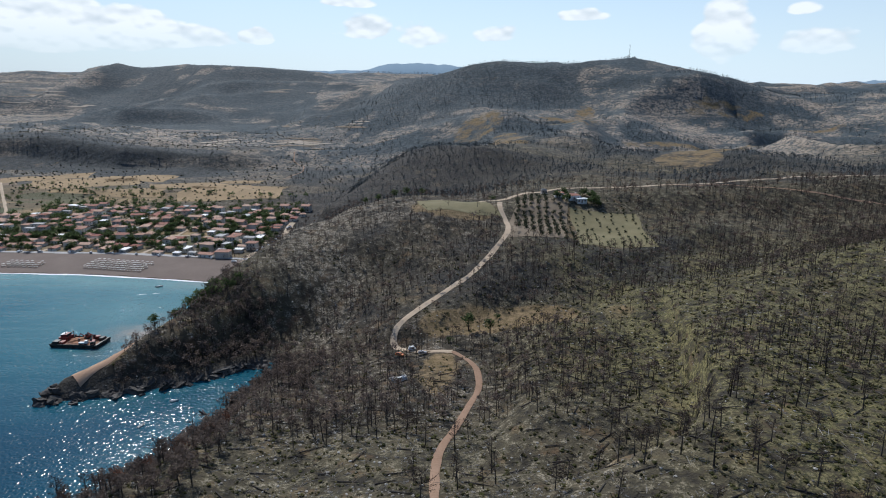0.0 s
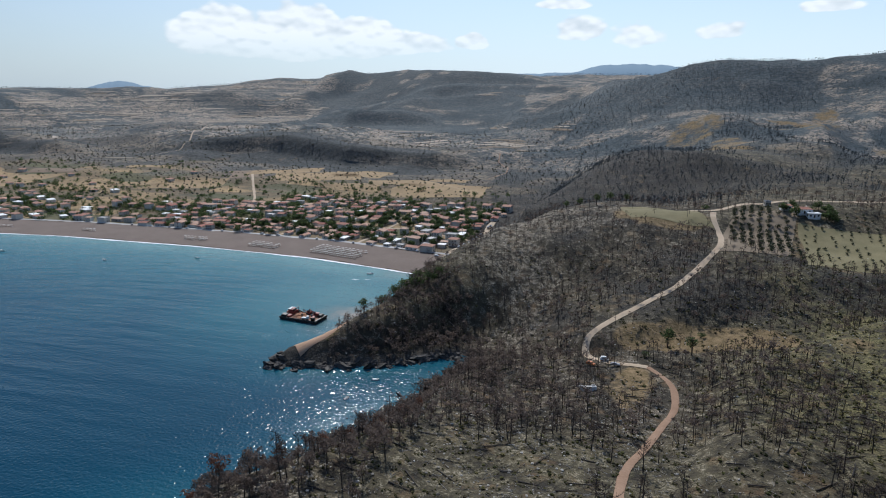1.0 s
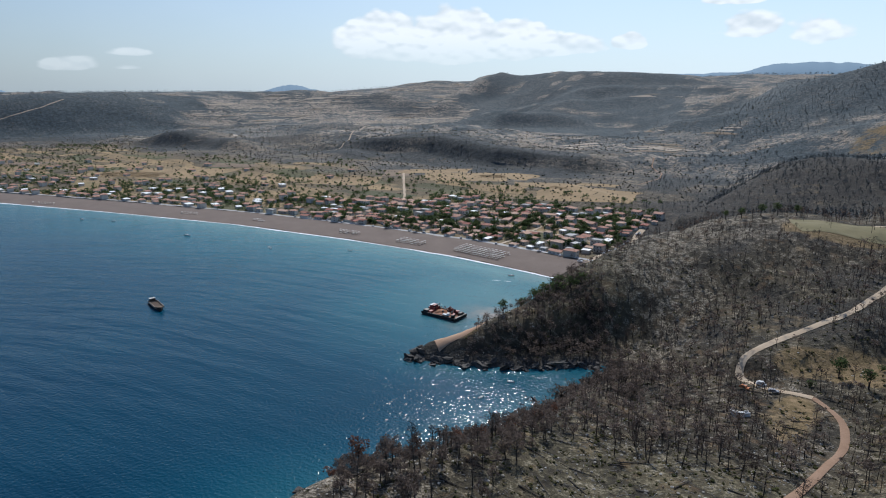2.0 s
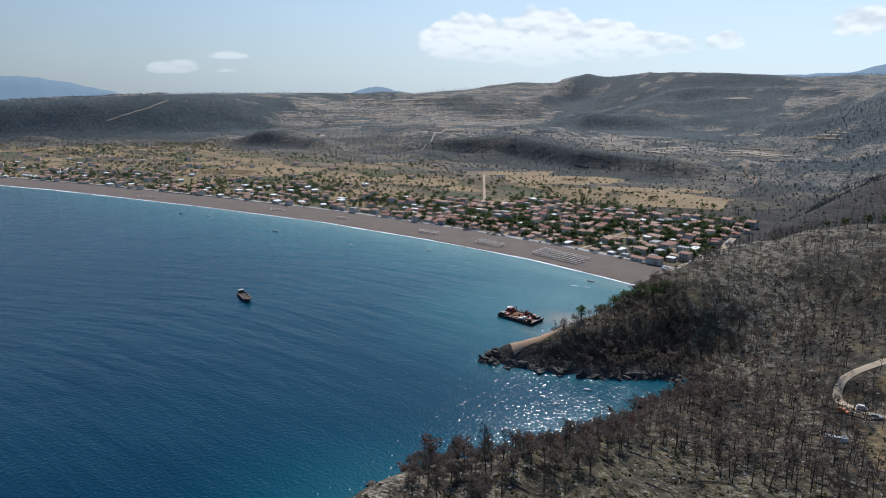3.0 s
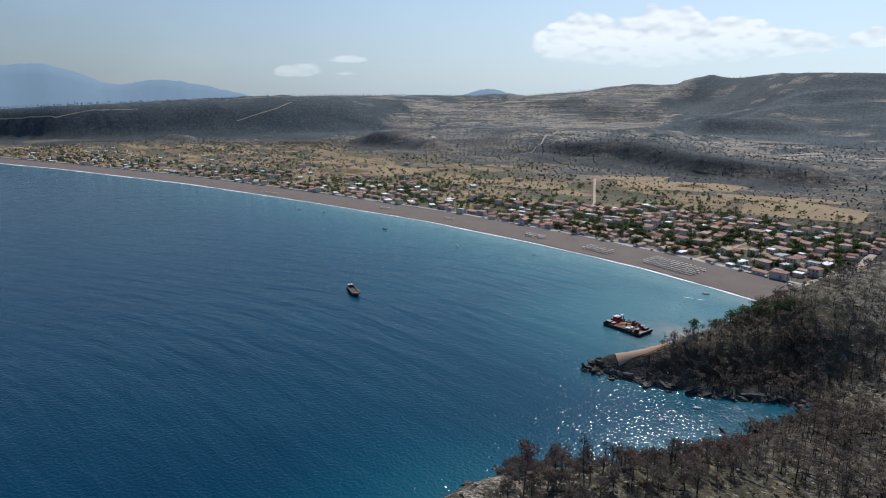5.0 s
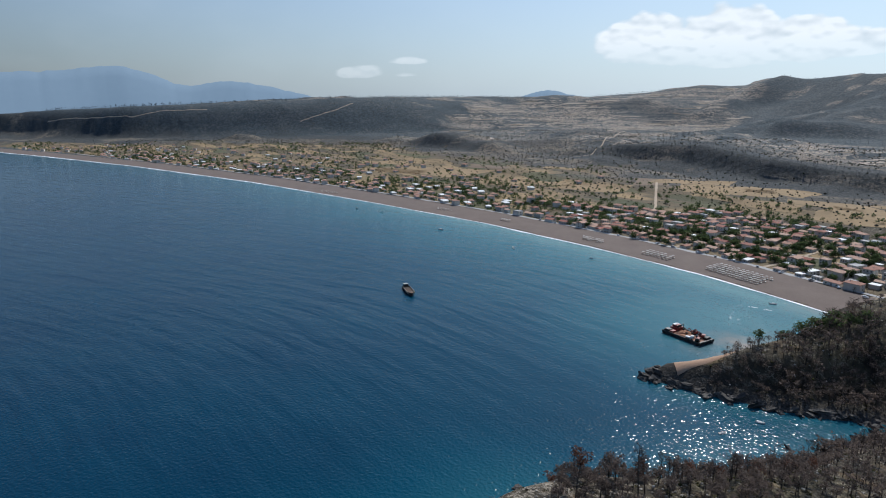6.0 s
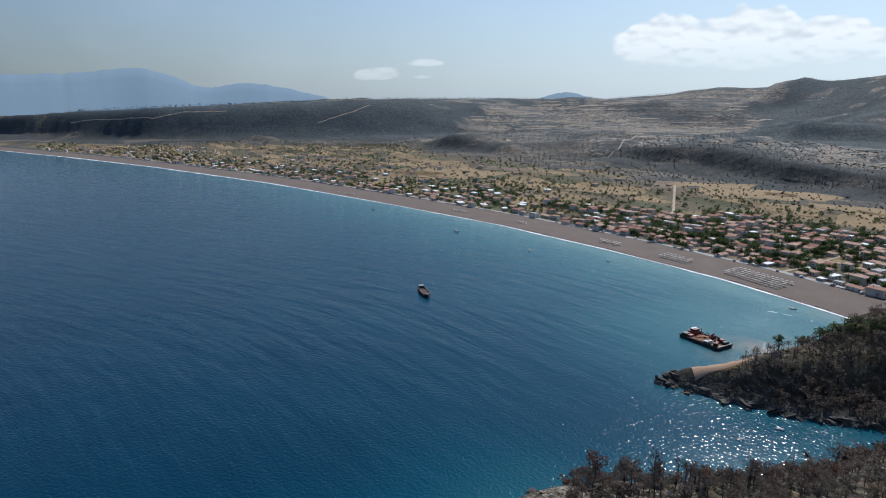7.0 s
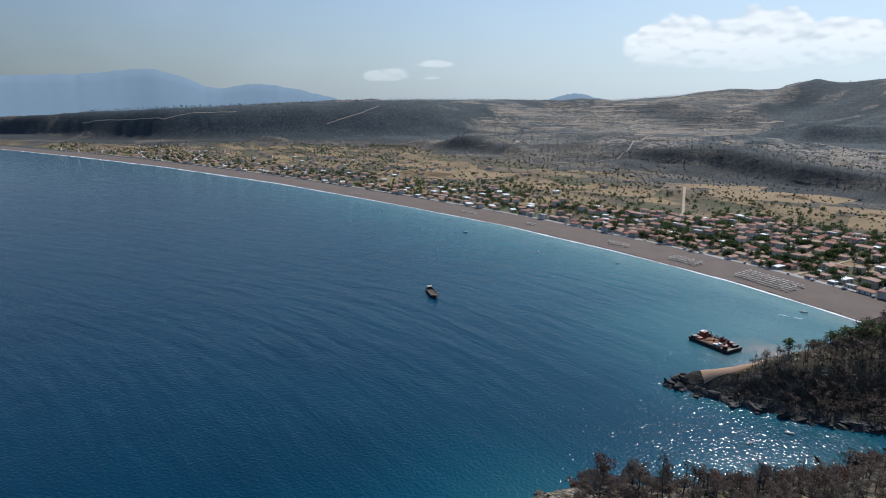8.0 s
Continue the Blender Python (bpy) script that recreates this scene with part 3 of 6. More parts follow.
def ground_at(pts):
    """The height of the built sheet itself, between its grid points."""
    pts = np.asarray(pts, float).reshape(-1, 2)
    i = np.clip(np.searchsorted(gx, pts[:, 0]) - 1, 0, len(gx) - 2)
    j = np.clip(np.searchsorted(gy, pts[:, 1]) - 1, 0, len(gy) - 2)
    u, v = (pts[:, 0] - gx[i]) / (gx[i + 1] - gx[i]), (pts[:, 1] - gy[j]) / (gy[j + 1] - gy[j])
    g = Z.reshape(len(gy), len(gx))
    return (g[j, i] * (1 - u) + g[j, i + 1] * u) * (1 - v) + (g[j + 1, i] * (1 - u) + g[j + 1, i + 1] * u) * v


def gz(x, y):
    return float(ground_at([(x, y)])[0])


# the sea, a sheet of its own
sx, sy = steps(-4850, 400, -150, 12.0, 0.03), steps(-4800, 700, 350, 12.0, 0.03)
SX, SY = np.meshgrid(sx, sy)
SP = np.stack([SX.ravel(), SY.ravel()], 1)
d_beach, _ = along(SP, BEACH)
d_rock, _ = along(SP, ROCKY)
shallow = np.maximum((0.4 + 0.55 * smooth(SX.ravel(), -1300, -450)) * np.exp(-d_beach / 120.0) + 0.16 * np.exp(-d_beach / 420.0), 0.5 * np.exp(-d_rock / 50.0))
shallow = np.maximum(shallow, 0.9 * np.exp(-(np.hypot(SX.ravel() + 200, SY.ravel() - 395) / 145) ** 2))
me = from_arrays("water", np.column_stack([SP, np.zeros(len(SP))]), grid_faces(len(sx), len(sy)), M_SEA, True)
me.attributes.new("shallow", "FLOAT", "POINT").data.foreach_set("value", shallow.astype(np.float32))
silt = 0.95 * np.exp(-(((SX.ravel() + 177) / 19) ** 2 + ((SY.ravel() - 346) / 27) ** 2)) + 0.4 * np.exp(-(np.hypot(SX.ravel() + 186, SY.ravel() - 446) / 14) ** 2)
me.attributes.new("silt", "FLOAT", "POINT").data.foreach_set("value", silt.astype(np.float32))
tagged(new("water", me), "rippled blue sea turning turquoise along the shore", "sea", kind="structure")


def resample(line, step):
    out = []
    for a, b in zip(line[:-1], line[1:]):
        a, b = np.array(a[:2], float), np.array(b[:2], float)
        n = max(1, int(np.hypot(*(b - a)) / step))
        out += [a + (b - a) * i / n for i in range(n)]
    out.append(np.array(line[-1][:2], float))
    out = np.array(out)
    for _ in range(4):
        out[1:-1] = (out[:-2] + 2 * out[1:-1] + out[2:]) / 4
    return out


def sides(line):
    t = np.gradient(line, axis=0)
    t /= np.maximum(np.hypot(t[:, 0], t[:, 1])[:, None], 1e-9)
    return np.column_stack([-t[:, 1], t[:, 0]])


def ribbon(name, line, offsets, lift, mat, wobble=0.0, z_fix=None, k=11):
    """A strip laid on the ground along a line; offsets to its left across, heights above the sheet."""
    nrm = sides(line)
    rows = []
    for i, (o, l) in enumerate(zip(offsets, lift)):
        off = o + wobble * value_noise(line[:, 0] / 9.0, line[:, 1] / 9.0, k + i)
        p = line + nrm * (off[:, None] if wobble else o)
        zz = np.full(len(p), l) if z_fix else ground_at(p) + l
        rows.append(np.column_stack([p, zz]))
    v = np.concatenate(rows)
    return from_arrays(name, v, grid_faces(len(line), len(offsets)), mat, True)


shore = resample(BEACH, 6.0)
# beach: from under the water up to the gardens
widths = np.array([-9.0, 0.0, 12.0, 28.0, 52.0])
nrm = sides(shore)
rows = []
for o, h in zip(widths, (-0.6, 0.12, 1.1, 2.1, 3.1)):
    wob = (value_noise(shore[:, 0] / 30, shore[:, 1] / 30, 40) * 5 * (o > 0) + value_noise(shore[:, 0] / 9, shore[:, 1] / 9, 41) * 1.5)
    p = shore + nrm * (o + wob)[:, None]
    rows.append(np.column_stack([p, np.maximum(ground_at(p) + 0.35, h) if o > 0 else np.full(len(p), h)]))
tagged(new("beach", from_arrays("beach", np.concatenate(rows), grid_faces(len(shore), len(widths)), M_SAND, True)),
       "broad beach of dark brown sand beside the village", "beach", kind="structure")
fw = value_noise(shore[:, 0] / 22, shore[:, 1] / 22, 43) + value_noise(shore[:, 0] / 60, shore[:, 1] / 60, 44)
heavy = 1 + 1.6 * smooth(-shore[:, 0], 500, 1800)  # the surf grows along the open beach
near_edge = shore + nrm * ((-2.0 - 1.9 * fw) * heavy)[:, None]
far_edge = shore + nrm * (-0.3 + value_noise(shore[:, 0] / 9, shore[:, 1] / 9, 41) * 1.5)[:, None]
foam = np.concatenate([np.column_stack([near_edge, np.full(len(shore), 0.06)]), np.column_stack([far_edge, np.full(len(shore), 0.2)])])
tagged(new("surf", from_arrays("surf", foam, grid_faces(len(shore), 2), M_FOAM)), "white line of foam where the sea meets the sand", "surf", kind="structure")

# dirt roads
ROADS = [("dirt_road", [(5, 289), (-6, 291), (-16, 293), (-26, 301), (-25, 314), (-16, 329), (-4, 345), (19, 370), (34, 402), (47, 436), (48, 462), (44, 482), (46, 500)], 1.9, M_DIRT, "pale dirt road climbing the burnt ridge"),
         ("red_track", [(5, 289), (13, 278), (16.5, 266), (16, 243), (10, 220), (4, 197), (-1, 180), (-2, 167), (-2, 145), (2, 110), (6, 60), (10, -60)], 1.4, M_RED_DIRT, "reddish dirt track running through the burnt wood"),
         ("ridge_road", [(28, 502), (46, 508), (70, 524), (97, 536), (196, 552), (280, 566), (369, 583), (500, 598), (640, 612)], 2.4, M_DIRT, "pale dirt road along the saddle"),
         ("side_track", [(196, 552), (250, 545), (310, 520), (380, 500), (520, 470)], 1.3, M_RED_DIRT, "narrow earth track across the slope"),
         ("hill_track", [(225, 306), (300, 326), (380, 330), (520, 310)], 2.2, M_DIRT, "narrow earth track on the hill"),
         ("village_street", [(-612, 858), (-575, 806), (-498, 700), (-470, 655)], 1.7, M_DIRT, "straight pale street leading inland from the village"),
         ("shore_lane", [(-174, 492), (-158, 546), (-153, 576), (-158, 640)], 3.0, M_DIRT, "pale lane at the edge of the village"),
         ("headland_track", [(-175, 273), (-169, 281), (-164, 290), (-162, 299)], 5.5, M_TIP, "bare reddish clay on the tip of the headland"),
         ("village_lane", [(-158, 560), (-240, 584), (-330, 588), (-480, 590)], 1.6, M_DIRT, "narrow pale lane between the village houses"),
         ("village_lane", [(-262, 522), (-256, 580), (-246, 660)], 1.5, M_DIRT, "narrow pale lane between the village houses"),
         ("village_lane", [(-352, 530), (-348, 590), (-338, 680)], 1.5, M_DIRT, "narrow pale lane between the village houses"),
         ("farm_track", [(-1010, 950), (-958, 985), (-975, 1030), (-930, 1062), (-940, 1090)], 2.0, M_DIRT, "pale track winding up the hillside"),
         ("ridge_track", [(-2763, 181), (-2642, 310), (-2540, 429), (-2519, 524), (-2448, 671)], 1.5, M_DIRT, "pale track along the wooded ridge"),
         ("ridge_track", [(-2184, 924), (-2180, 985), (-2185, 1069), (-2210, 1154)], 1.5, M_DIRT, "pale track climbing the wooded ridge"),
         ("farm_track", [(-956, 1115), (-1020, 1215), (-1078, 1320), (-1118, 1390)], 1.4, M_DIRT, "pale track between the burnt terraces"),
         ("far_track", [(-270, 1140), (-262, 1095), (-236, 1060), (-226, 1000), (-240, 930)], 1.1, M_RED_DIRT, "pale track winding up the far hillside")]
for name, line, half, mat, label in ROADS:
    ln = resample(line, 3.0)
    rows = np.linspace(half, -half, 9) if half > 5 else [half, half * 0.35, -half * 0.35, -half]
    rise = [0.2] + [0.5] * 7 + [0.2] if half > 5 else [0.25, 0.42, 0.42, 0.25]
    tagged(new(name, ribbon(name, ln, rows, rise, mat, wobble=half * (0.3 if half > 5 else 0.5))), label, "road", kind="structure")

# patches of white froth drifting off the beach
for cx, cy, w, d, turn in ((-213, 422, 8, 1.6, 20), (-205, 424, 7, 1.8, 25)):
    a = np.linspace(0, 2 * math.pi, 25)[:-1]
    rad = 0.7 + 0.9 * value_noise(np.cos(a) * 2 + cx, np.sin(a) * 2 + cy, 12)
    c, s = math.cos(radians(turn)), math.sin(radians(turn))
    u, v = np.cos(a) * w * rad / 2, np.sin(a) * d * rad / 2
    ring = np.column_stack([cx + u * c - v * s, cy + u * s + v * c, np.full(24, 0.05)])
    fan = np.column_stack([np.full(24, 24), np.arange(24), (np.arange(24) + 1) % 24])
    tagged(new("froth", from_arrays("froth", np.vstack([ring, [(cx, cy, 0.08)]]), fan, M_FROTH)), "patch of thin white froth on the sea", "foam", kind="structure")

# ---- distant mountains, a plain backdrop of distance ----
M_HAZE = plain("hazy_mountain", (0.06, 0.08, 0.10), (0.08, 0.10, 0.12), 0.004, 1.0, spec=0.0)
# an even blue emission stands for the haze in front of the ranges
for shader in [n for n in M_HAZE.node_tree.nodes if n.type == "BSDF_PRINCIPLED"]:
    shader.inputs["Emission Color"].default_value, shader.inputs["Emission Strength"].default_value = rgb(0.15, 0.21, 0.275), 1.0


def mountain(name, spots, far, label, k):
    """A far range: spots of azimuth (degrees), height of its skyline."""
    a = np.radians(np.linspace(spots[0][0], spots[-1][0], 160))
    top = np.interp(np.degrees(a), [s[0] for s in spots], [s[1] for s in spots])
    for _ in range(6):
        top[1:-1] = (top[:-2] + 2 * top[1:-1] + top[2:]) / 4
    top = top + value_noise(np.degrees(a) * 1.7, a * 0, k) * 10 + value_noise(np.degrees(a) * 5.0, a * 0, k + 1) * 4
    rows = []
    for d, f in ((-420, -0.1), (-250, 0.45), (-110, 0.8), (0, 1.0), (120, 0.6)):
        r = far + d + value_noise(np.degrees(a) * 0.35, a * 0, k + 2) * 60
        rows.append(np.column_stack([np.sin(a) * r, np.cos(a) * r, top * f]))
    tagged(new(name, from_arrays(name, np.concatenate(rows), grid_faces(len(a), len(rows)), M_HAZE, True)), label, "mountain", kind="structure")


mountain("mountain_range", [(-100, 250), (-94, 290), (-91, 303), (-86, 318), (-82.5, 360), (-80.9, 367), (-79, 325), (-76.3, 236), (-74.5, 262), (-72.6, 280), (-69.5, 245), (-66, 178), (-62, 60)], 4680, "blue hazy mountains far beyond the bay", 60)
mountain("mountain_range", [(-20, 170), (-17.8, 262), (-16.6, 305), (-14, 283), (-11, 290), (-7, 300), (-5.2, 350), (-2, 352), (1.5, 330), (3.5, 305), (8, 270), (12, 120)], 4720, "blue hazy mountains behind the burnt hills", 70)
mountain("mountain_range", [(-49, 140), (-46.8, 205), (-45.2, 228), (-43.8, 208), (-41, 140)], 4650, "small hazy blue hill far on the skyline", 80)
mountain("mountain_range", [(28, 180), (31.5, 222), (34, 236), (37, 230), (42, 210)], 4500, "pale hazy blue hills far behind the burnt ridge", 90)

# ---- trees ----
rng = random.Random(7)


class Build:
    """Gathers loose pieces of one mesh: triangles with a material slot each."""

    def __init__(self):
        self.v, self.f, self.s = [], [], []

    def tube(self, a, b, ra, rb, n=4, slot=0):
        a, b = Vector(a), Vector(b)
        q = (b - a).to_track_quat("Z", "Y")
        k = len(self.v)
        for p, r in ((a, ra), (b, rb)):
            for i in range(n):
                w = 2 * math.pi * i / n
                self.v.append(tuple(p + q @ Vector((math.cos(w) * r, math.sin(w) * r, 0))))
        for i in range(n):
            j = (i + 1) % n
            self.f += [(k + i, k + j, k + n + j), (k + i, k + n + j, k + n + i)]
            self.s += [slot, slot]

    def spike(self, a, b, r, slot=0):
        a, b = Vector(a), Vector(b)
        side = (b - a).cross(Vector((rng.uniform(-1, 1), rng.uniform(-1, 1), rng.uniform(-1, 1)))).normalized() * r
        k = len(self.v)
        self.v += [tuple(a - side), tuple(a + side), tuple(b)]
        self.f.append((k, k + 1, k + 2))
        self.s.append(slot)

    def leaf(self, p, size, slot=0):
        k = len(self.v)
        for _ in range(3):
            self.v.append(tuple(Vector(p) + Vector((rng.gauss(0, 1), rng.gauss(0, 1), rng.gauss(0, 0.8))) * size * 0.5))
        self.f.append((k, k + 1, k + 2))
        self.s.append(slot)

    def arrays(self):
        return np.array(self.v), np.array(self.f), np.array(self.s)

    def mesh(self, name, mats, slot=None):
        v, f, s = self.arrays()
        if slot is not None:
            f = f[s == slot]
            used = np.unique(f)
            back = np.zeros(len(v), int)
            back[used] = np.arange(len(used))
            return from_arrays(name, v[used], back[f], mats[slot])
        return from_arrays(name, v, f, mats, slots=s)


def bare_tree(h, branches, twigs, spread=0.3, twig=1.0, n=5, full=0.0):
    """A burnt pine: bent tapered trunk, rising limbs, a thin crown of twigs."""
    b = Build()
    bend = Vector((rng.uniform(-0.05, 0.05), rng.uniform(-0.05, 0.05), 0)) * h
    spine = [Vector((0, 0, -0.4)), Vector((0, 0, h * 0.3)) + bend * 0.3, Vector((0, 0, h * 0.65)) + bend, Vector((0, 0, h)) + bend * 0.6]
    rad = [0.02 * h + 0.03, 0.016 * h, 0.011 * h, 0.02]
    for i in range(3):
        b.tube(spine[i], spine[i + 1], rad[i], rad[i + 1], n)
    tips = []
    for _ in range(branches):
        u = rng.uniform(0.34, 0.97)
        i = 1 if u < 0.65 else 2
        w = (u - (0.3, 0.65)[i - 1]) / 0.35
        p = spine[i].lerp(spine[i + 1], min(max(w, 0), 1))
        a = rng.uniform(0, 6.283)
        ln = h * spread * (1.15 - 0.75 * u) * rng.uniform(0.6, 1.2) * (1.0 + full * math.sin(math.pi * u))
        tip = p + Vector((math.cos(a) * ln, math.sin(a) * ln, ln * rng.uniform(0.15, 0.85)))
        b.tube(p, tip, 0.006 * h, 0.015, 3)
        tips.append((p, tip))
    for _ in range(twigs):
        p, tip = rng.choice(tips)
        q = p.lerp(tip, rng.uniform(0.35, 1.0))
        d = Vector((rng.gauss(0, 1), rng.gauss(0, 1), rng.gauss(0.35, 0.8))).normalized()
        b.spike(q, q + d * rng.uniform(0.5, 1.3) * twig, 0.035 * twig + 0.012, 1)
    return b


def leafy_tree(h, wide, leaves, size, trunk=0.35, lean=0.0, limbs=True):
    """Trunk, a few limbs and a crown of many small leaf clumps with an uneven outline."""
    b = Build()
    top = Vector((lean, 0, h * trunk))
    b.tube((0, 0, -0.3), top, 0.03 * h, 0.02 * h, 5)
    lumps = []
    for _ in range(9):
        a, r = rng.uniform(0, 6.283), wide * 0.5 * math.sqrt(rng.random()) * 0.75
        c = Vector((lean + math.cos(a) * r, math.sin(a) * r, h * rng.uniform(trunk + 0.12, 0.86)))
        lumps.append((c, wide * rng.uniform(0.16, 0.3)))
        if limbs:
            b.tube(top, c, 0.012 * h, 0.02, 3)
    for _ in range(leaves):
        c, r = rng.choice(lumps)
        d = Vector((rng.gauss(0, 1), rng.gauss(0, 1), rng.gauss(0, 1))).normalized() * r * rng.uniform(0.65, 1.08)
        b.leaf(c + Vector((d.x, d.y, d.z * 0.85)), size, 1)
    return b


def crowned_tree(h, wide, clumps, size=0.8):
    """A burnt tree that kept its scorched crown: a bare stem, forked limbs, clumps of small dead leaves."""
    b = Build()
    lean = Vector((rng.uniform(-0.5, 0.5), rng.uniform(-0.5, 0.5), 0))
    fork = Vector((0, 0, h * 0.5)) + lean * 0.5
    b.tube((0, 0, -0.4), fork, 0.022 * h + 0.03, 0.016 * h, 4)
    lumps = [(Vector((0, 0, h * 0.8)) + lean, wide * 0.24)]
    b.tube(fork, lumps[0][0], 0.014 * h, 0.03, 3)
    for i in range(7):
        a, q = i * 0.9 + rng.uniform(-0.4, 0.4), rng.uniform(0.5, 1.0)
        c = Vector((math.cos(a) * wide * 0.34 * q, math.sin(a) * wide * 0.34 * q, h * rng.uniform(0.58, 0.9) - 0.06 * h * q)) + lean * 0.6
        lumps.append((c, wide * rng.uniform(0.13, 0.22)))
        b.tube(fork, c, 0.009 * h, 0.02, 3)
    for _ in range(clumps):
        c, q = rng.choice(lumps)
        d = Vector((rng.gauss(0, 1), rng.gauss(0, 1), rng.gauss(0, 0.85))).normalized() * q * rng.uniform(0.45, 1.15)
        b.leaf(c + d, size * rng.uniform(0.65, 1.35), 2)
    return b


def part(name, data, parent, label=""):
    """A mesh as one part under a thing."""
    ob = new(name, data)
    ob.parent = parent
    if label:
        ob["label"] = label
    return ob


def thing(name, label, category, group=""):
    return tagged(new(name), label, category, group)


def tree_thing(name, build, mats, label, group, crown=1):
    t = thing(name, label, "tree", group)
    part("trunk", build.mesh("trunk", mats, 0), t)
    part("crown", build.mesh("crown", mats, crown), t)
    return t


def joined(name, builds, pts, sizes, turns, pick, mats, label, category, z_off=0.0):
    """Many uncountable pieces as one object."""
    vs, fs, ss, base = [], [], [], 0
    zs = ground_at(pts) + z_off
    for k, build in enumerate(builds):
        v, f, s = build.arrays()
        sel = np.where(pick == k)[0]
        if not len(sel):
            continue
        c, sn = np.cos(turns[sel]), np.sin(turns[sel])
        sc = sizes[sel][:, None]
        x, y, z = v[None, :, 0] * sc, v[None, :, 1] * sc, v[None, :, 2] * sc
        w = np.stack([x * c[:, None] - y * sn[:, None] + pts[sel, 0][:, None], x * sn[:, None] + y * c[:, None] + pts[sel, 1][:, None], z + zs[sel][:, None]], -1)
        vs.append(w.reshape(-1, 3))
        fs.append((f[None] + (np.arange(len(sel)) * len(v))[:, None, None] + base).reshape(-1, 3))
        ss.append(np.tile(s, len(sel)))
        base += len(sel) * len(v)
    return tagged(new(name, from_arrays(name, np.concatenate(vs), np.concatenate(fs), mats, slots=np.concatenate(ss))), label, category, kind="stuff")


def jitter(x0, x1, y0, y1, step, seed):
    r = np.random.default_rng(seed)
    a, b = np.meshgrid(np.arange(x0, x1, step), np.arange(y0, y1, step))
    p = np.stack([a.ravel(), b.ravel()], 1) + r.uniform(-0.5, 0.5, (a.size, 2)) * step
    return p, r


def in_sight(p, wide=3.0):
    """The stretch of the plan ahead and to the left, where the land is seen."""
    a = np.degrees(np.arctan2(p[:, 0], p[:, 1]))
    return (a > -94 - wide) & (a < 37 + wide)


ROAD_LINES = [(resample(line, 6.0), half) for _, line, half, _, _ in ROADS]


def off_road(p, gap=2.0):
    ok = np.ones(len(p), bool)
    for line, half in ROAD_LINES:
        if half > 1.35:
            ok &= along(p, [tuple(q) for q in line[::2]])[0] > half + gap
    return ok


def land_info(p):
    z, cov = survey(p)
    return z, cov, along(p, COAST)[0], inside(p, LAND)


GROVE = [(52, 500), (50, 448), (66, 424), (120, 404), (150, 420), (150, 505), (120, 520), (90, 518)]

# burnt wood on the near hills
p, r = jitter(-190, 460, 70, 600, 4.6, 21)
z, cov, dc, land = land_info(p)
x, y = p[:, 0], p[:, 1]
far = np.hypot(x, y)
clump = value_noise(x / 38, y / 38, 51) + 0.6 * value_noise(x / 14, y / 14, 52)
dens = np.full(len(p), 0.42) + clump * 0.7
dens += 0.4 * ((x < 10) & (y > 185) & (y < 320) & (x > -110))                      # wood above the cove
dens -= 0.3 * ((x < -60) & (y > 255) & (y < 400))                                  # headland
dens += 0.6 * (along(p, [(-108, 122), (-92, 150), (-82, 182), (-78, 222)])[0] < 13)
dens -= 0.55 * ((far < 205) & (x > -70) & (x < 30))                                # open slope beside the track
dens -= 0.2 * ((far < 215) & (x >= 30))
dens -= 0.08 * ((y > 380) & (x > -110) & (x < 0))                                  # ash-grey face of the ridge
dens += 0.4 * ((x > -62) & (x < 46) & (y > 345) & (y < 465))
dens += 0.2 * ((x > -30) & (x < 70) & (y > 205) & (y < 292))
dens += 0.2 * ((x > 14) & (x < 75) & (y > 150) & (y < 300))
dens = np.where((x > 20) & (y > 325) & (~inside(p, GROVE)), dens + 0.25, dens)
dens *= 1 - 0.92 * np.clip(cov["dry"] * 1.3, 0, 1)
dens = np.where(inside(p, GROVE), 0, dens)
dens = np.where((along(p, BEACH)[0] < 52) & (z < 7), 0, dens)
dens = np.where((np.hypot(x + 170, y - 286) < 17) | ((x < -150) & (y > 255) & (y < 300)), 0, dens)
dens += 0.25 * cov["ashy"] * ((y > 330) & (x < -30))
dens = np.where((np.hypot(x - 105, y - 497) < 22) | (y > 505 + 0.18 * np.clip(x, 0, 400)) & (x > 20), dens * 0.35, dens)
dens = np.where((np.degrees(np.arctan2(x, y)) < -43.5) & (far < 240), 0, dens)
keep = land & in_sight(p) & (dc > 3.5) & off_road(p) & (r.random(len(p)) < dens) & (x * 0.0 + y < 590)
p, z = p[keep], z[keep]
order = np.argsort(np.hypot(p[:, 0], p[:, 1]))
p = p[order]
NEAR = 300
tall = [bare_tree(rng.uniform(8, 10.5), 22, 260, 0.3, 0.95) for _ in range(5)] + [bare_tree(rng.uniform(6.5, 8.5), 28, 520, 0.4, 1.0, full=0.5) for _ in range(3)] + [crowned_tree(rng.uniform(6.8, 8.5), rng.uniform(5, 6.2), 420, 0.42) for _ in range(3)]
TREE_LABELS = ["tall burnt pine with bare black branches on the hillside"] * 5 + ["burnt tree with a thin spreading crown of twigs"] * 3 + ["burnt tree with a dense brownish crown above the cove"] * 3
first = []
for b, lab in zip(tall, TREE_LABELS):
    t = tree_thing("burnt_tree", b, [M_CHAR, M_TWIG, M_SCORCH], lab, "burnt trees on the near slope", 2 if "brownish" in lab else 1)
    first.append(t)
spots = p[:NEAR]
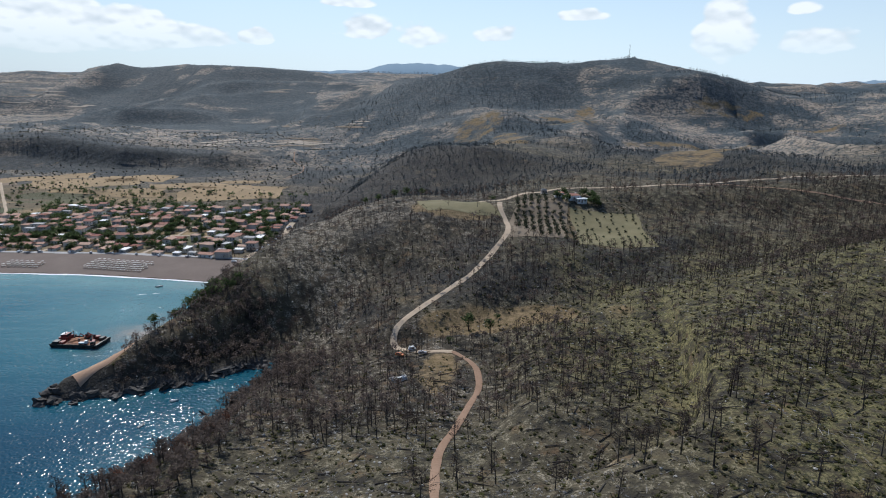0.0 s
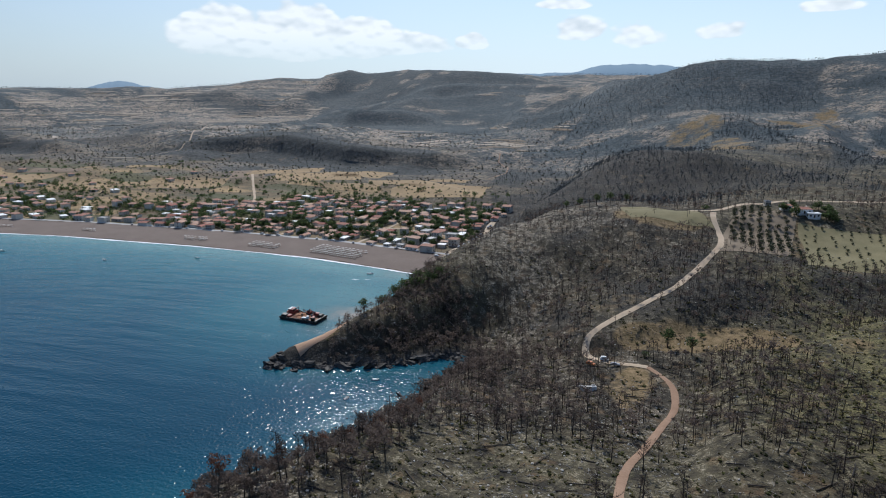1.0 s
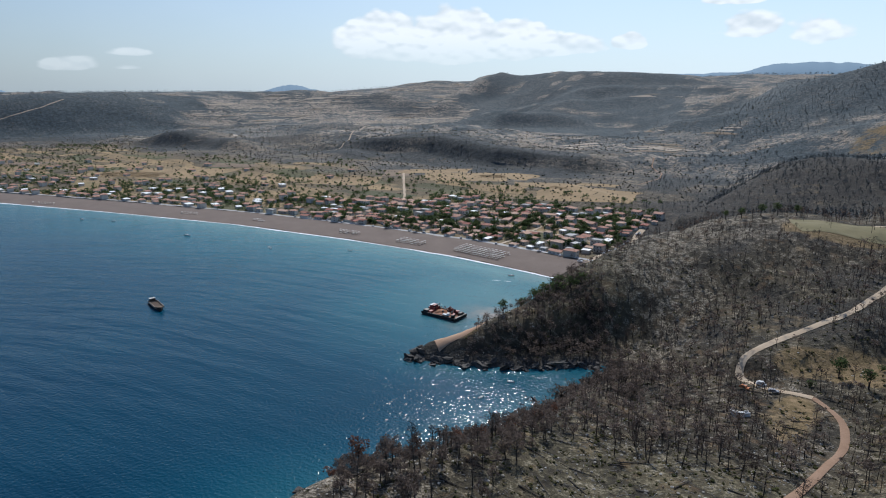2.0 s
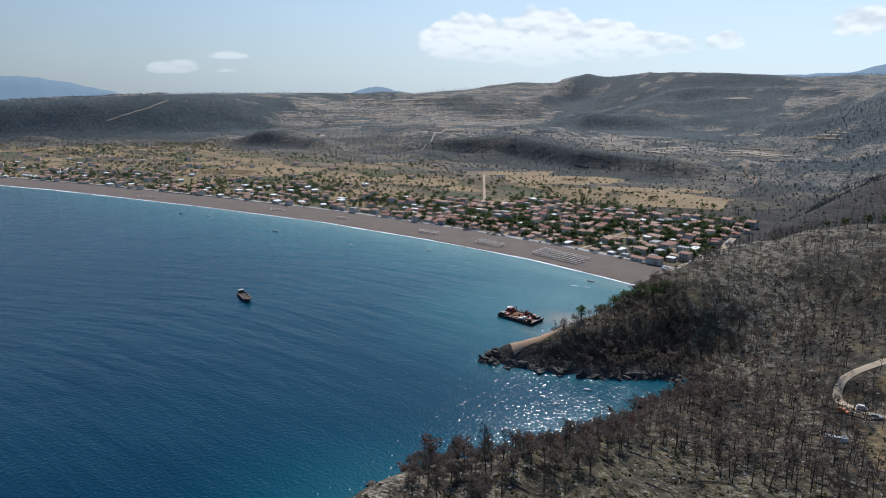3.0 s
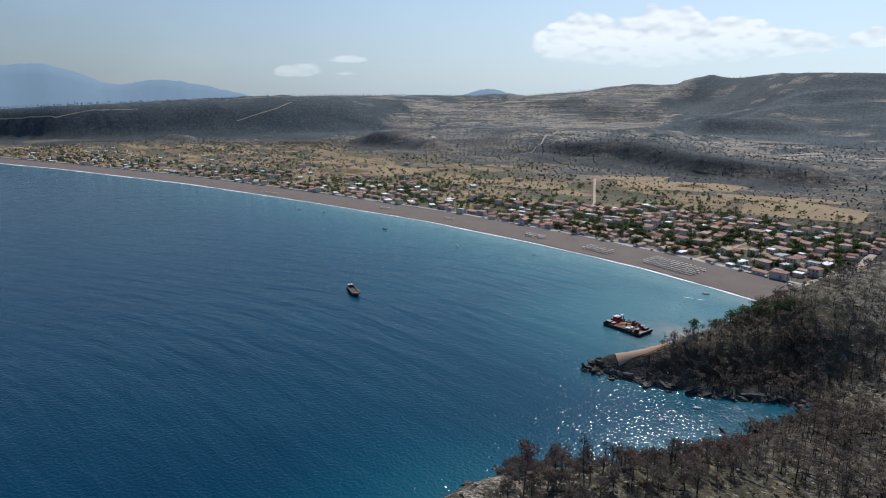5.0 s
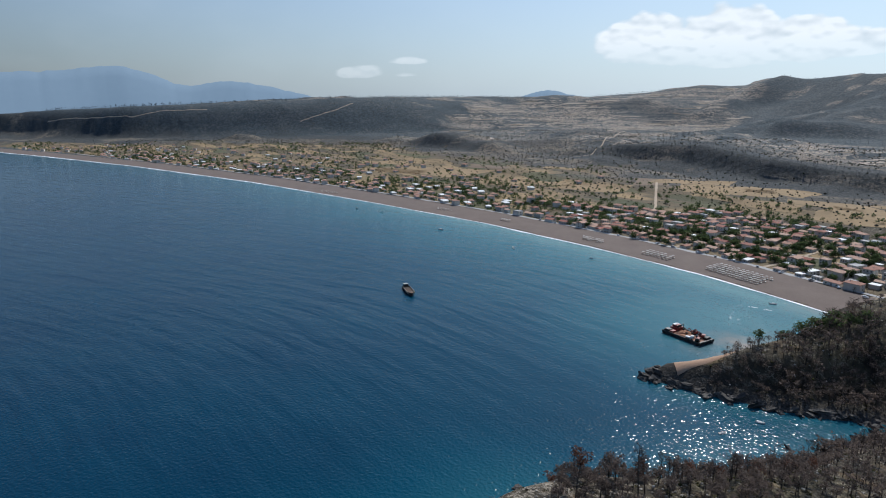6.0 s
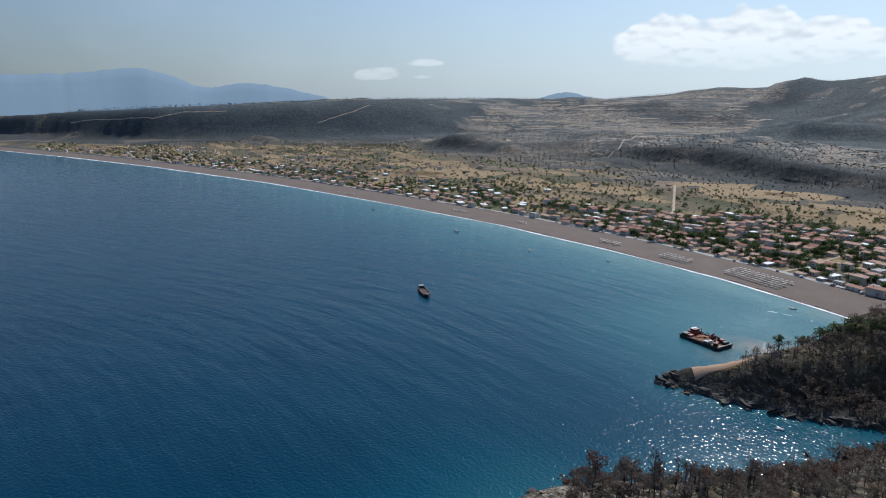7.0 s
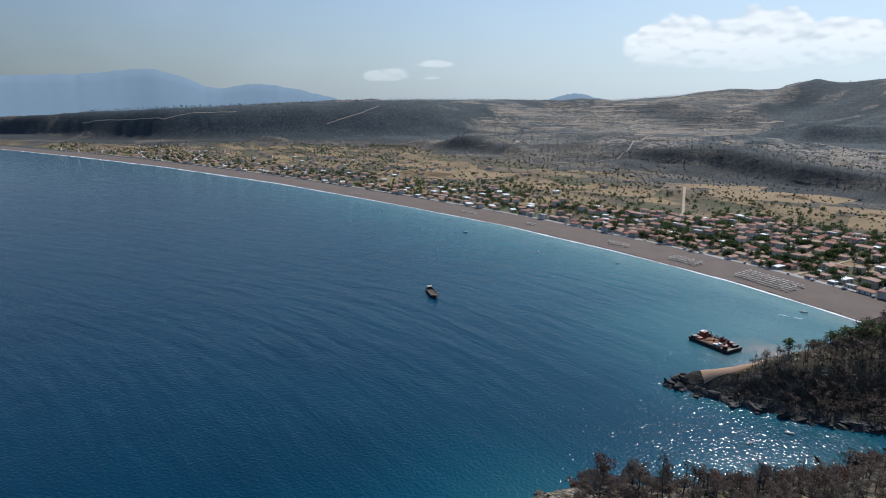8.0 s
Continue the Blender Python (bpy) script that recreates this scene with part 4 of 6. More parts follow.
for i, (a, b) in enumerate(spots):
    k = i if i < len(first) else (rng.randrange(5) if rng.random() < 0.75 else 5 + rng.randrange(3)) if a > -62 or rng.random() < 0.15 else 8 + rng.randrange(3)
    m = Matrix.Translation((a, b, gz(a, b))) @ Matrix.Rotation(rng.uniform(0, 6.28), 4, "Z") @ Matrix.Rotation(rng.gauss(0, 0.05), 4, "X")
    if i < len(first):
        first[i].matrix_basis = m
        first[i].scale = [rng.uniform(0.8, 1.15)] * 3
    else:
        c = copy_thing(first[k], m)
        c.scale = [rng.uniform(0.6, 1.2)] * 3
extra, r = jitter(-190, -60, 255, 440, 3.3, 22)
dce = along(extra, ROCKY)[0]
ok = inside(extra, LAND) & (dce > 2.5) & ((along(extra, BEACH)[0] > 50) | (ground_at(extra) > 7)) & (np.hypot(extra[:, 0] + 172, extra[:, 1] - 282) > 14) & (extra[:, 0] + 0.25 * (extra[:, 1] - 275) > -157) & (r.random(len(extra)) < 0.8 - 0.77 * smooth(extra[:, 0] + 0.6 * (extra[:, 1] - 340) - 24 * value_noise(extra[:, 0] / 30, extra[:, 1] / 30, 53), -118, -86))
rest = np.concatenate([p[NEAR:], extra[ok]])
mid = [bare_tree(rng.uniform(7.5, 10.5), 9, 80, 0.33, 1.35, 3) for _ in range(6)] + [crowned_tree(rng.uniform(6.5, 8.5), rng.uniform(4.6, 6), 90, 0.72) for _ in range(4)]
rr = np.random.default_rng(5)
dense = ((rest[:, 0] + 0.6 * (rest[:, 1] - 340) < -95) & (rest[:, 1] < 420)) | ((rest[:, 0] < -30) & (rest[:, 1] < 320))
pick = np.where(rr.random(len(rest)) < np.where(dense, 0.75, 0.25), rr.integers(6, 10, len(rest)), rr.integers(0, 6, len(rest)))
size = rr.uniform(0.55, 1.12, len(rest)) * np.where((rest[:, 0] < -136) & (rest[:, 1] < 345), 0.75, 1.0) * np.where((rest[:, 1] > 370) & (rest[:, 0] < 20), 0.75, 1.0)
joined("burnt_wood", mid, rest, size, rr.uniform(0, 6.28, len(rest)), pick, [M_TREES, M_TWIG, M_SCORCH], "dense wood of burnt bare trees on the slopes", "trees")

# scorched trees with reddish needles on the bluff, and green ones that survived
red = [leafy_tree(9.0, 6.0, 260, 0.75, 0.4, 0.3), leafy_tree(7.5, 6.5, 240, 0.7, 0.35, -0.3)]
red_first = [tree_thing("scorched_tree", b, [M_CHAR, M_RUST], "scorched tree with reddish brown needles on the bluff", "scorched trees on the bluff") for b in red]
for i, (a, b, s) in enumerate(((-108, 126, 1.0), (-84, 178, 1.0), (-114, 121, 0.7), (-79, 190, 0.85), (-90, 152, 0.75), (-97, 140, 0.8), (-76, 200, 0.7), (-102, 134, 0.65), (-88, 165, 0.7))):
    m = Matrix.Translation((a, b, gz(a, b))) @ Matrix.Rotation(i * 1.3, 4, "Z")
    t = red_first[i] if i < 2 else copy_thing(red_first[i % 2], m)
    t.matrix_basis = m
    t.scale = (s, s, s)
pine = leafy_tree(9.5, 7.0, 420, 0.7, 0.45)
bush = leafy_tree(5.5, 6.5, 320, 0.75, 0.2)
pine_first = tree_thing("pine", pine, [M_CHAR, M_LEAF], "green pine that survived the fire on the headland", "green trees on the headland")
bush_first = tree_thing("green_tree", bush, [M_CHAR, M_LEAF], "low green tree above the shore", "green trees on the headland")
for i, (k, a, b, s) in enumerate(((0, -152, 310, 0.95), (1, -147, 330, 1.3), (1, -143, 333, 1.4), (1, -138, 337, 1.5), (1, -132, 343, 1.5), (1, -127, 350, 1.5), (1, -134, 350, 1.4), (1, -121, 358, 1.3), (1, -152, 340, 1.5), (1, -149, 350, 1.6), (1, -152, 380, 1.5), (1, -149, 392, 1.6), (0, -148, 362, 1.2), (1, -154, 404, 1.4), (1, -147, 416, 1.4),
                                  (1, -152, 428, 1.2), (1, -146, 436, 1.1), (0, 25, 306, 1.0), (0, 14, 314, 1.15), (1, 4, 302, 0.6), (1, 30, 326, 0.6), (0, -52, 497, 0.9), (0, -40, 503, 1.0), (0, -30, 510, 1.05), (0, -62, 492, 0.8), (0, -18, 514, 0.9), (1, 40, 512, 0.9))):
    m = Matrix.Translation((a, b, gz(a, b))) @ Matrix.Rotation(i * 2.1, 4, "Z")
    t = (pine_first, bush_first)[k] if i < 2 else copy_thing((pine_first, bush_first)[k], m)
    t.matrix_basis = m
    t.scale = (s, s, s)

# low shrubs, stones and fallen trunks on the near ground
def pebble(flat=0.6, low=0.6, high=1.25):
    b = Build()
    bm = bmesh.new()
    bmesh.ops.create_icosphere(bm, subdivisions=1, radius=0.5)
    for v in bm.verts:
        v.co *= rng.uniform(low, high)
        v.co.z *= flat
    b.v = [tuple(v.co) for v in bm.verts]
    b.f = [tuple(v.index for v in f.verts) for f in bm.faces]
    b.s = [0] * len(b.f)
    bm.free()
    return b


shrubs = []
for _ in range(5):
    b = Build()
    for _ in range(rng.choice((1, 1, 2))):
        q = pebble(0.7, 0.5, 1.3)
        k, off, sc = len(b.v), Vector((rng.gauss(0, 0.4), rng.gauss(0, 0.4), 0.12)), rng.uniform(0.6, 1.1)
        b.v += [tuple(Vector(c) * sc + off) for c in q.v]
        b.f += [tuple(i + k for i in f) for f in q.f]
        b.s += q.s
    for _ in range(9):
        b.leaf((rng.gauss(0, 0.4), rng.gauss(0, 0.4), rng.uniform(0.2, 0.5)), 0.4)
    shrubs.append(b)
p, r = jitter(-170, 330, 75, 420, 2.2, 31)
z, cov, dc, land = land_info(p)
near = np.hypot(p[:, 0], p[:, 1])
keep = land & in_sight(p) & (dc > 5) & off_road(p, 0.5) & (r.random(len(p)) < (0.22 + 0.45 * cov["green"]) * np.clip(1.25 - near / 480, 0.1, 1))
p = p[keep]
joined("shrubs", shrubs, p, r.uniform(0.5, 1.5, len(p)), r.uniform(0, 6.28, len(p)), r.integers(0, 5, len(p)), [M_SHRUB], "low green and straw-coloured shrubs sprouting between the burnt trees", "shrubs")


stones = [pebble() for _ in range(5)]
p, r = jitter(-160, 300, 75, 460, 2.4, 41)
z, cov, dc, land = land_info(p)
patch = value_noise(p[:, 0] / 24, p[:, 1] / 24, 55)
keep = land & in_sight(p) & (dc > 4) & off_road(p, 0.5) & (r.random(len(p)) < np.clip(0.16 + patch * 0.9, 0, 0.6))
p = p[keep]
more, r3 = jitter(-110, 40, 85, 250, 1.9, 42)
q = value_noise(more[:, 0] / 18, more[:, 1] / 18, 54)
more = more[inside(more, LAND) & in_sight(more) & off_road(more, 0.5) & (r3.random(len(more)) < np.clip(0.3 + q * 1.1, 0.02, 0.8)) & (along(more, COAST)[0] > 12)]
p = np.concatenate([p, more])
joined("stones", stones, p, r.uniform(0.3, 1.15, len(p)) ** 1.6, r.uniform(0, 6.28, len(p)), r.integers(0, 5, len(p)), [M_STONE], "pale stones strewn over the ash-grey ground", "stones", 0.05)

sticks = []
for _ in range(6):
    b = Build()
    for _ in range(3):
        a, ln, c = rng.uniform(0, 6.28), rng.uniform(0.5, 1.8), Vector((rng.gauss(0, 0.8), rng.gauss(0, 0.8), 0.12))
        d = Vector((math.cos(a) * ln, math.sin(a) * ln, rng.uniform(-0.05, 0.25)))
        b.tube(c - d, c + d, 0.07, 0.04, 3)
    sticks.append(b)
M_STICK = island_mat("dead_sticks", [(0.02, 0.018, 0.016), (0.06, 0.052, 0.045), (0.2, 0.185, 0.165), (0.34, 0.32, 0.29)])
p, r = jitter(-140, 260, 80, 360, 2.5, 45)
z, cov, dc, land = land_info(p)
keep = land & in_sight(p) & (dc > 5) & off_road(p, 0.3) & (r.random(len(p)) < np.clip(0.95 - np.hypot(p[:, 0], p[:, 1]) / 420, 0.1, 0.7))
p = p[keep]
joined("dead_wood", sticks, p, r.uniform(0.5, 1.3, len(p)), r.uniform(0, 6.28, len(p)), r.integers(0, 6, len(p)), [M_STICK], "broken sticks and bleached branches strewn on the slope", "dead wood")

logs = []
for _ in range(4):
    b = Build()
    ln = rng.uniform(6, 9)
    b.tube((-ln / 2, 0, 0.35), (ln / 2, rng.uniform(-0.5, 0.5), 0.3), 0.24, 0.1, 5)
    for _ in range(5):
        u = rng.uniform(-0.1, 0.5) * ln
        b.tube((u, 0, 0.3), (u + rng.uniform(0.4, 1.6), rng.uniform(-1.3, 1.3), rng.uniform(0.2, 1.2)), 0.06, 0.02, 3)
    logs.append(b)
log_first = [tagged(new("fallen_trunk", b.mesh("fallen_trunk", [M_CHAR])), "charred fallen tree trunk lying on the slope", "log", "fallen trunks on the slope") for b in logs]
p, r = jitter(-110, 190, 95, 300, 12, 61)
z, cov, dc, land = land_info(p)
keep = land & (dc > 8) & in_sight(p) & off_road(p, 4) & (r.random(len(p)) < 0.62) & (np.hypot(p[:, 0], p[:, 1]) < 290)
p = p[keep][:260]
for i, (a, b) in enumerate(p):
    turn, half = r.normal(0.2, 0.6), 3.5
    dz = (gz(a + math.cos(turn) * half, b + math.sin(turn) * half) - gz(a - math.cos(turn) * half, b - math.sin(turn) * half)) / (2 * half)
    m = Matrix.Translation((a, b, gz(a, b) - 0.08)) @ Matrix.Rotation(turn, 4, "Z") @ Matrix.Rotation(-math.atan(dz), 4, "Y")
    t = log_first[i] if i < 4 else copy_thing(log_first[i % 4], m)
    t.matrix_basis = m

# rocks along the foot of the headland and the bluff
def boulder():
    bm = bmesh.new()
    bmesh.ops.create_icosphere(bm, subdivisions=2, radius=1.0)
    k = rng.uniform(0, 50)
    for v in bm.verts:
        v.co *= 1 + 0.7 * noise.noise(v.co * 1.5 + Vector((k, 0, 0))) + 0.4 * noise.noise(v.co * 3.1 + Vector((0, k, 0)))
        v.co.z *= 0.7
    me = bpy.data.meshes.new("rock")
    bm.to_mesh(me)
    bm.free()
    me.materials.append(M_ROCK)
    return me


rock_meshes = [boulder() for _ in range(6)]
edge = resample(ROCKY[3:19], 3.2)
for a, b in edge:
    for _ in range(2 if 200 < b < 310 and a < -84 else 1):
        q = (a + rng.gauss(1.2, 2.2), b + rng.gauss(0.6, 2.2))
        s = 0.7 + 2.6 * rng.random() ** 2 if b > 255 else 0.6 + 1.6 * rng.random() ** 2
        ob = tagged(new("rock", rng.choice(rock_meshes)), "dark jagged shore rock at the water's edge", "rock", "rocks along the shore")
        ob.matrix_basis = Matrix.LocRotScale((q[0], q[1], max(gz(*q), -0.4) + 0.1 * s), Euler((rng.gauss(0, 0.35), rng.gauss(0, 0.35), rng.uniform(0, 6.28))), (s * rng.uniform(0.9, 2.0), s * rng.uniform(0.7, 1.1), s * rng.uniform(0.5, 1.1)))

# burnt and scrub trees on the far slopes
small = []
for _ in range(4):
    b = Build()
    h = rng.uniform(6.5, 9)
    b.spike((0, 0, -0.5), (0, 0, h), 0.35)
    b.spike((0, 0, -0.5), (0.3, 0, h * 0.8), 0.3)
    for _ in range(11):
        b.leaf((rng.gauss(0, 1.1), rng.gauss(0, 1.1), h * rng.uniform(0.35, 0.95)), 1.5, 1)
    small.append(b)
p, r = jitter(-220, 1250, 560, 1720, 9.5, 71)
z, cov, dc, land = land_info(p)
clump = value_noise(p[:, 0] / 120, p[:, 1] / 120, 56) + 0.6 * value_noise(p[:, 0] / 40, p[:, 1] / 40, 57)
keep = in_sight(p) & (cov["farm"] < 0.3) & (r.random(len(p)) < np.clip(0.3 + clump * 2.0, 0.03, 0.9)) & (cov["dry"] < 0.25) & off_road(p, 2) & ((p[:, 0] > -130) | (p[:, 1] > 720))
p = p[keep]
close, rc = jitter(-120, 900, 520, 1250, 6.2, 72)
zc, cc, _, _ = land_info(close)
grow = (0.36 + 0.8 * value_noise(close[:, 0] / 70, close[:, 1] / 70, 67)) * (1 - 0.55 * smooth(close[:, 1], 650, 1250)) + 1.1 * (value_noise(close[:, 0] / 120, close[:, 1] / 120, 56) - 0.05)
p = np.concatenate([p, close[(rc.random(len(close)) < grow) & (cc["dry"] < 0.3) & off_road(close, 2) & ((close[:, 1] > 510 + 0.2 * np.clip(close[:, 0], 0, 500)) & (np.hypot(close[:, 0] - 104, close[:, 1] - 500) > 28)) & (cc["farm"] < 0.3) & in_sight(close) & ((close[:, 0] > -60) | (close[:, 1] > 700))]])
joined("hill_wood", small, p, r.uniform(0.35, 0.85, len(p)), r.uniform(0, 6.28, len(p)), r.integers(0, 4, len(p)), [M_HAZEWOOD, M_HAZEWOOD], "burnt wood thinly covering the hill behind", "trees")
p, r = jitter(-3300, 900, 200, 3700, 21, 81)
z, cov, dc, land = land_info(p)
clump = value_noise(p[:, 0] / 330, p[:, 1] / 330, 58) + 0.7 * value_noise(p[:, 0] / 90, p[:, 1] / 90, 59)
steep = along(p, [(-1000, 1110), (-815, 1065), (-722, 1100), (-518, 1010), (-395, 1035)])[0] < 34
crest = np.minimum(along(p, LINES["skyline"])[0], along(p, LINES["left_hills"])[0]) < 60
keep = land & in_sight(p) & (cov["farm"] < 0.5) & (np.hypot(p[:, 0], p[:, 1]) > 880) & (r.random(len(p)) < np.where(steep, 0.5, np.where(crest, 0.65, np.clip(0.12 + clump * 0.8 + 0.45 * cov["wood"], 0.05, 0.85)))) & (dc > 120)
p = p[keep]
thick, r2 = jitter(-3000, -330, 60, 1300, 9.0, 82)
band = (along(thick, [(-1000, 1105), (-815, 1062), (-712, 1098), (-508, 1010), (-390, 1034)])[0] < 34) & (r2.random(len(thick)) < 0.45)
front = inside(thick, WOODED) & (r2.random(len(thick)) < 0.2 * smooth(value_noise(thick[:, 0] / 300, thick[:, 1] / 300, 65), -0.35, -0.1))
tall_ = np.concatenate([np.where(crest[keep], r.uniform(0.8, 1.6, len(p)), r.uniform(0.35, 0.8, len(p))), r2.uniform(0.4, 0.75, int((band | front).sum()))])
p = np.concatenate([p, thick[band | front]])
joined("far_wood", small, p, tall_, r.uniform(0, 6.28, len(p)), r.integers(0, 4, len(p)), [M_HAZEWOOD, M_HAZEWOOD], "burnt trees scattered over the far hills and their skyline", "trees")

# ---- the village on the plain ----
M_WALL = plain("lime_wash", (0.5, 0.46, 0.39), (0.7, 0.66, 0.59), 0.5, 0.9, vary=0.5)
M_WHITE = plain("white_paint", (0.68, 0.68, 0.66), (0.8, 0.8, 0.78), 0.6, 0.7)
M_TILE = plain("terracotta_tiles", (0.33, 0.165, 0.11), (0.48, 0.275, 0.2), 0.9, 0.9, vary=0.7)
M_CONCRETE = plain("concrete_slab", (0.36, 0.35, 0.33), (0.5, 0.485, 0.46), 0.7, 0.9, vary=0.4)
M_GLASS = plain("window_glass", (0.03, 0.035, 0.04), (0.05, 0.055, 0.06), 1.0, 0.15, spec=0.6)
M_SHUTTER = plain("painted_wood", (0.06, 0.05, 0.04), (0.12, 0.09, 0.06), 1.0, 0.7, vary=0.5)
M_CANVAS = plain("umbrella_canvas", (0.42, 0.39, 0.34), (0.56, 0.53, 0.48), 1.0, 0.85, vary=0.5)
M_POLE = plain("wooden_pole", (0.2, 0.15, 0.1), (0.3, 0.22, 0.15), 2.0, 0.7)


def slab(bm, x0, x1, y0, y1, z0, z1):
    v = [bm.verts.new(c) for c in ((x0, y0, z0), (x1, y0, z0), (x1, y1, z0), (x0, y1, z0), (x0, y0, z1), (x1, y0, z1), (x1, y1, z1), (x0, y1, z1))]
    for f in ((0, 3, 2, 1), (4, 5, 6, 7), (0, 1, 5, 4), (1, 2, 6, 5), (2, 3, 7, 6), (3, 0, 4, 7)):
        bm.faces.new([v[i] for i in f])


def bm_mesh(name, bm, mat):
    bmesh.ops.recalc_face_normals(bm, faces=bm.faces)
    me = bpy.data.meshes.new(name)
    bm.to_mesh(me)
    bm.free()
    me.materials.append(mat)
    return me


def boxes(name, mat, *dims):
    bm = bmesh.new()
    for d in dims:
        slab(bm, *d)
    return bm_mesh(name, bm, mat)


def hip_roof(w, d, z, rise, over, ridge):
    """Four sloping sides on a thin eaves slab; ridge: its length's share (0 pyramid, 1 gable)."""
    bm = bmesh.new()
    a, b, r = w / 2 + over, d / 2 + over, (w / 2 + over) * ridge
    low = [bm.verts.new(c) for c in ((-a, -b, z), (a, -b, z), (a, b, z), (-a, b, z))]
    mid = [bm.verts.new((v.co.x, v.co.y, z + 0.18)) for v in low]
    t0, t1 = bm.verts.new((-r, 0, z + rise)), bm.verts.new((r, 0, z + rise))
    bm.faces.new(low[::-1])
    for i in range(4):
        bm.faces.new((low[i], low[(i + 1) % 4], mid[(i + 1) % 4], mid[i]))
    bm.faces.new((mid[0], mid[1], t1, t0))
    bm.faces.new((mid[2], mid[3], t0, t1))
    bm.faces.new((mid[1], mid[2], t1))
    bm.faces.new((mid[3], mid[0], t0))
    return bm_mesh("roof", bm, M_TILE)


def house(w, d, storeys, roof, wall_mat=None, label=""):
    """A village house: walls, roof with chimney, a door, windows on its sides, a balcony where it has two storeys."""
    t = thing("house", label, "house", "houses of the village")
    h = 3.1 * storeys
    wm = wall_mat or M_WALL
    part("wall", boxes("wall", wm, (-w / 2, w / 2, -d / 2, d / 2, -1.2, h)), t)
    if roof == "flat":
        part("roof", boxes("roof", M_CONCRETE, (-w / 2 - 0.3, w / 2 + 0.3, -d / 2 - 0.3, d / 2 + 0.3, h, h + 0.25), (-w / 2, w / 2, -d / 2, -d / 2 + 0.2, h + 0.25, h + 0.7), (-w / 2, w / 2, d / 2 - 0.2, d / 2, h + 0.25, h + 0.7)), t, "flat concrete roof with a parapet")
    elif roof == "shed":
        part("roof", boxes("roof", M_WHITE, (-w / 2 - 0.4, w / 2 + 0.4, -d / 2 - 0.4, d / 2 + 0.4, h, h + 0.22)), t, "white sheet roof")
    else:
        rf = part("roof", hip_roof(w, d, h, 0.2 * d, 0.45, 1.0 if roof == "gable" else 0.45), t, "terracotta tiled roof")
        part("chimney", boxes("chimney", wm, (w * 0.2, w * 0.2 + 0.6, 0.4, 1.0, h + 0.4, h + 0.2 * d + 0.6)), rf)
    part("door", boxes("door", M_SHUTTER, (-0.5, 0.5, -d / 2 - 0.06, -d / 2 + 0.02, 0.0, 2.1)), t, "dark wooden door")
    for s in range(storeys):
        for x in ((-w * 0.32, w * 0.32) if s == 0 else (-w * 0.32, 0.0, w * 0.32)):
            part("window", boxes("window", M_GLASS, (x - 0.6, x + 0.6, -d / 2 - 0.05, -d / 2 + 0.02, 0.95 + 3.1 * s, 2.25 + 3.1 * s)), t)
        part("window", boxes("window", M_GLASS, (-w / 2 - 0.05, -w / 2 + 0.02, -0.6, 0.6, 0.95 + 3.1 * s, 2.25 + 3.1 * s)), t)
    if storeys > 1:
        part("balcony", boxes("balcony", M_CONCRETE, (-w * 0.42, w * 0.42, -d / 2 - 1.3, -d / 2, 2.95, 3.1), (-w * 0.42, w * 0.42, -d / 2 - 1.3, -d / 2 - 1.22, 3.1, 3.9)), t, "white concrete balcony")
    return t


R, G, F, S = "hip", "gable", "flat", "shed"
TILED, PALE = "cream house with a terracotta tiled roof", "pale house with a flat concrete roof"
KINDS = [house(10, 8, 1, R, label=TILED), house(12, 9, 1, G, label=TILED), house(9, 8, 2, R, label="two-storey cream house with a terracotta roof"), house(13, 9, 2, R, label="large two-storey house with a terracotta roof"),
         house(11, 8, 1, G, label=TILED), house(10, 9, 2, G, label="two-storey house with a tiled gable roof"), house(9, 8, 1, F, label=PALE), house(11, 9, 2, F, label="two-storey pale house with a flat roof"),
         house(14, 7, 1, S, M_WALL, "low taverna with a white sheet roof"), house(8, 7, 1, R, label=TILED), house(15, 8, 1, G, label="long low house with a tiled roof"), house(7, 6, 1, S, M_WALL, "small hut with a white sheet roof")]
WEIGHTS = [7, 7, 5, 3, 6, 4, 2, 2, 1, 6, 3, 2]
r = random.Random(33)
homes = []
shore_pts = [tuple(q) for q in resample(BEACH, 20.0)]


def place_home(x, y, turn, kind=None, gap=11.0):
    if any((x - a) ** 2 + (y - b) ** 2 < gap * gap for a, b, *_ in homes):
        return
    homes.append((x, y, turn, kind if kind is not None else r.choices(range(12), WEIGHTS)[0]))


# rows of houses inland of the beach: dense at the near end, thinning along the shore
bx, by = [a for a, _ in BEACH], [b for _, b in BEACH]
cand = []
for _ in range(4200):
    if r.random() < 0.8:
        x = r.uniform(-520, -150)
        depth = 58 + 190 * r.random() ** 1.25 * (1.0 if x > -430 else 0.75)
    else:
        x = -520 - 1250 * r.random() ** 1.5
        depth = 60 + 120 * r.random() ** 1.7
    base = np.interp(x, bx, by)
    tilt = math.atan2(np.interp(x + 20, bx, by) - base, 20)
    if depth > 64 and r.random() < 0.45:
        depth = 58 + round((depth - 58) / 15.5) * 15.5
    cand.append((x - math.sin(tilt) * depth, base + math.cos(tilt) * depth, tilt))
cand = np.array(cand)
free = off_road(cand[:, :2], 5.0) & (ground_at(cand[:, :2]) < 12) & (cand[:, 0] < -163 + (cand[:, 1] - 560) * 0.15)
for px, py, tilt in cand[free]:
    if len(homes) < 460:
        place_home(px, py, tilt + r.choice((0, 0, math.pi / 2, math.pi)) + r.gauss(0, 0.06), gap=9.6 if px > -520 else 12.5)
used = set()
homes.sort(key=lambda q: math.hypot(q[0], q[1]))
NEAR_HOMES = 285
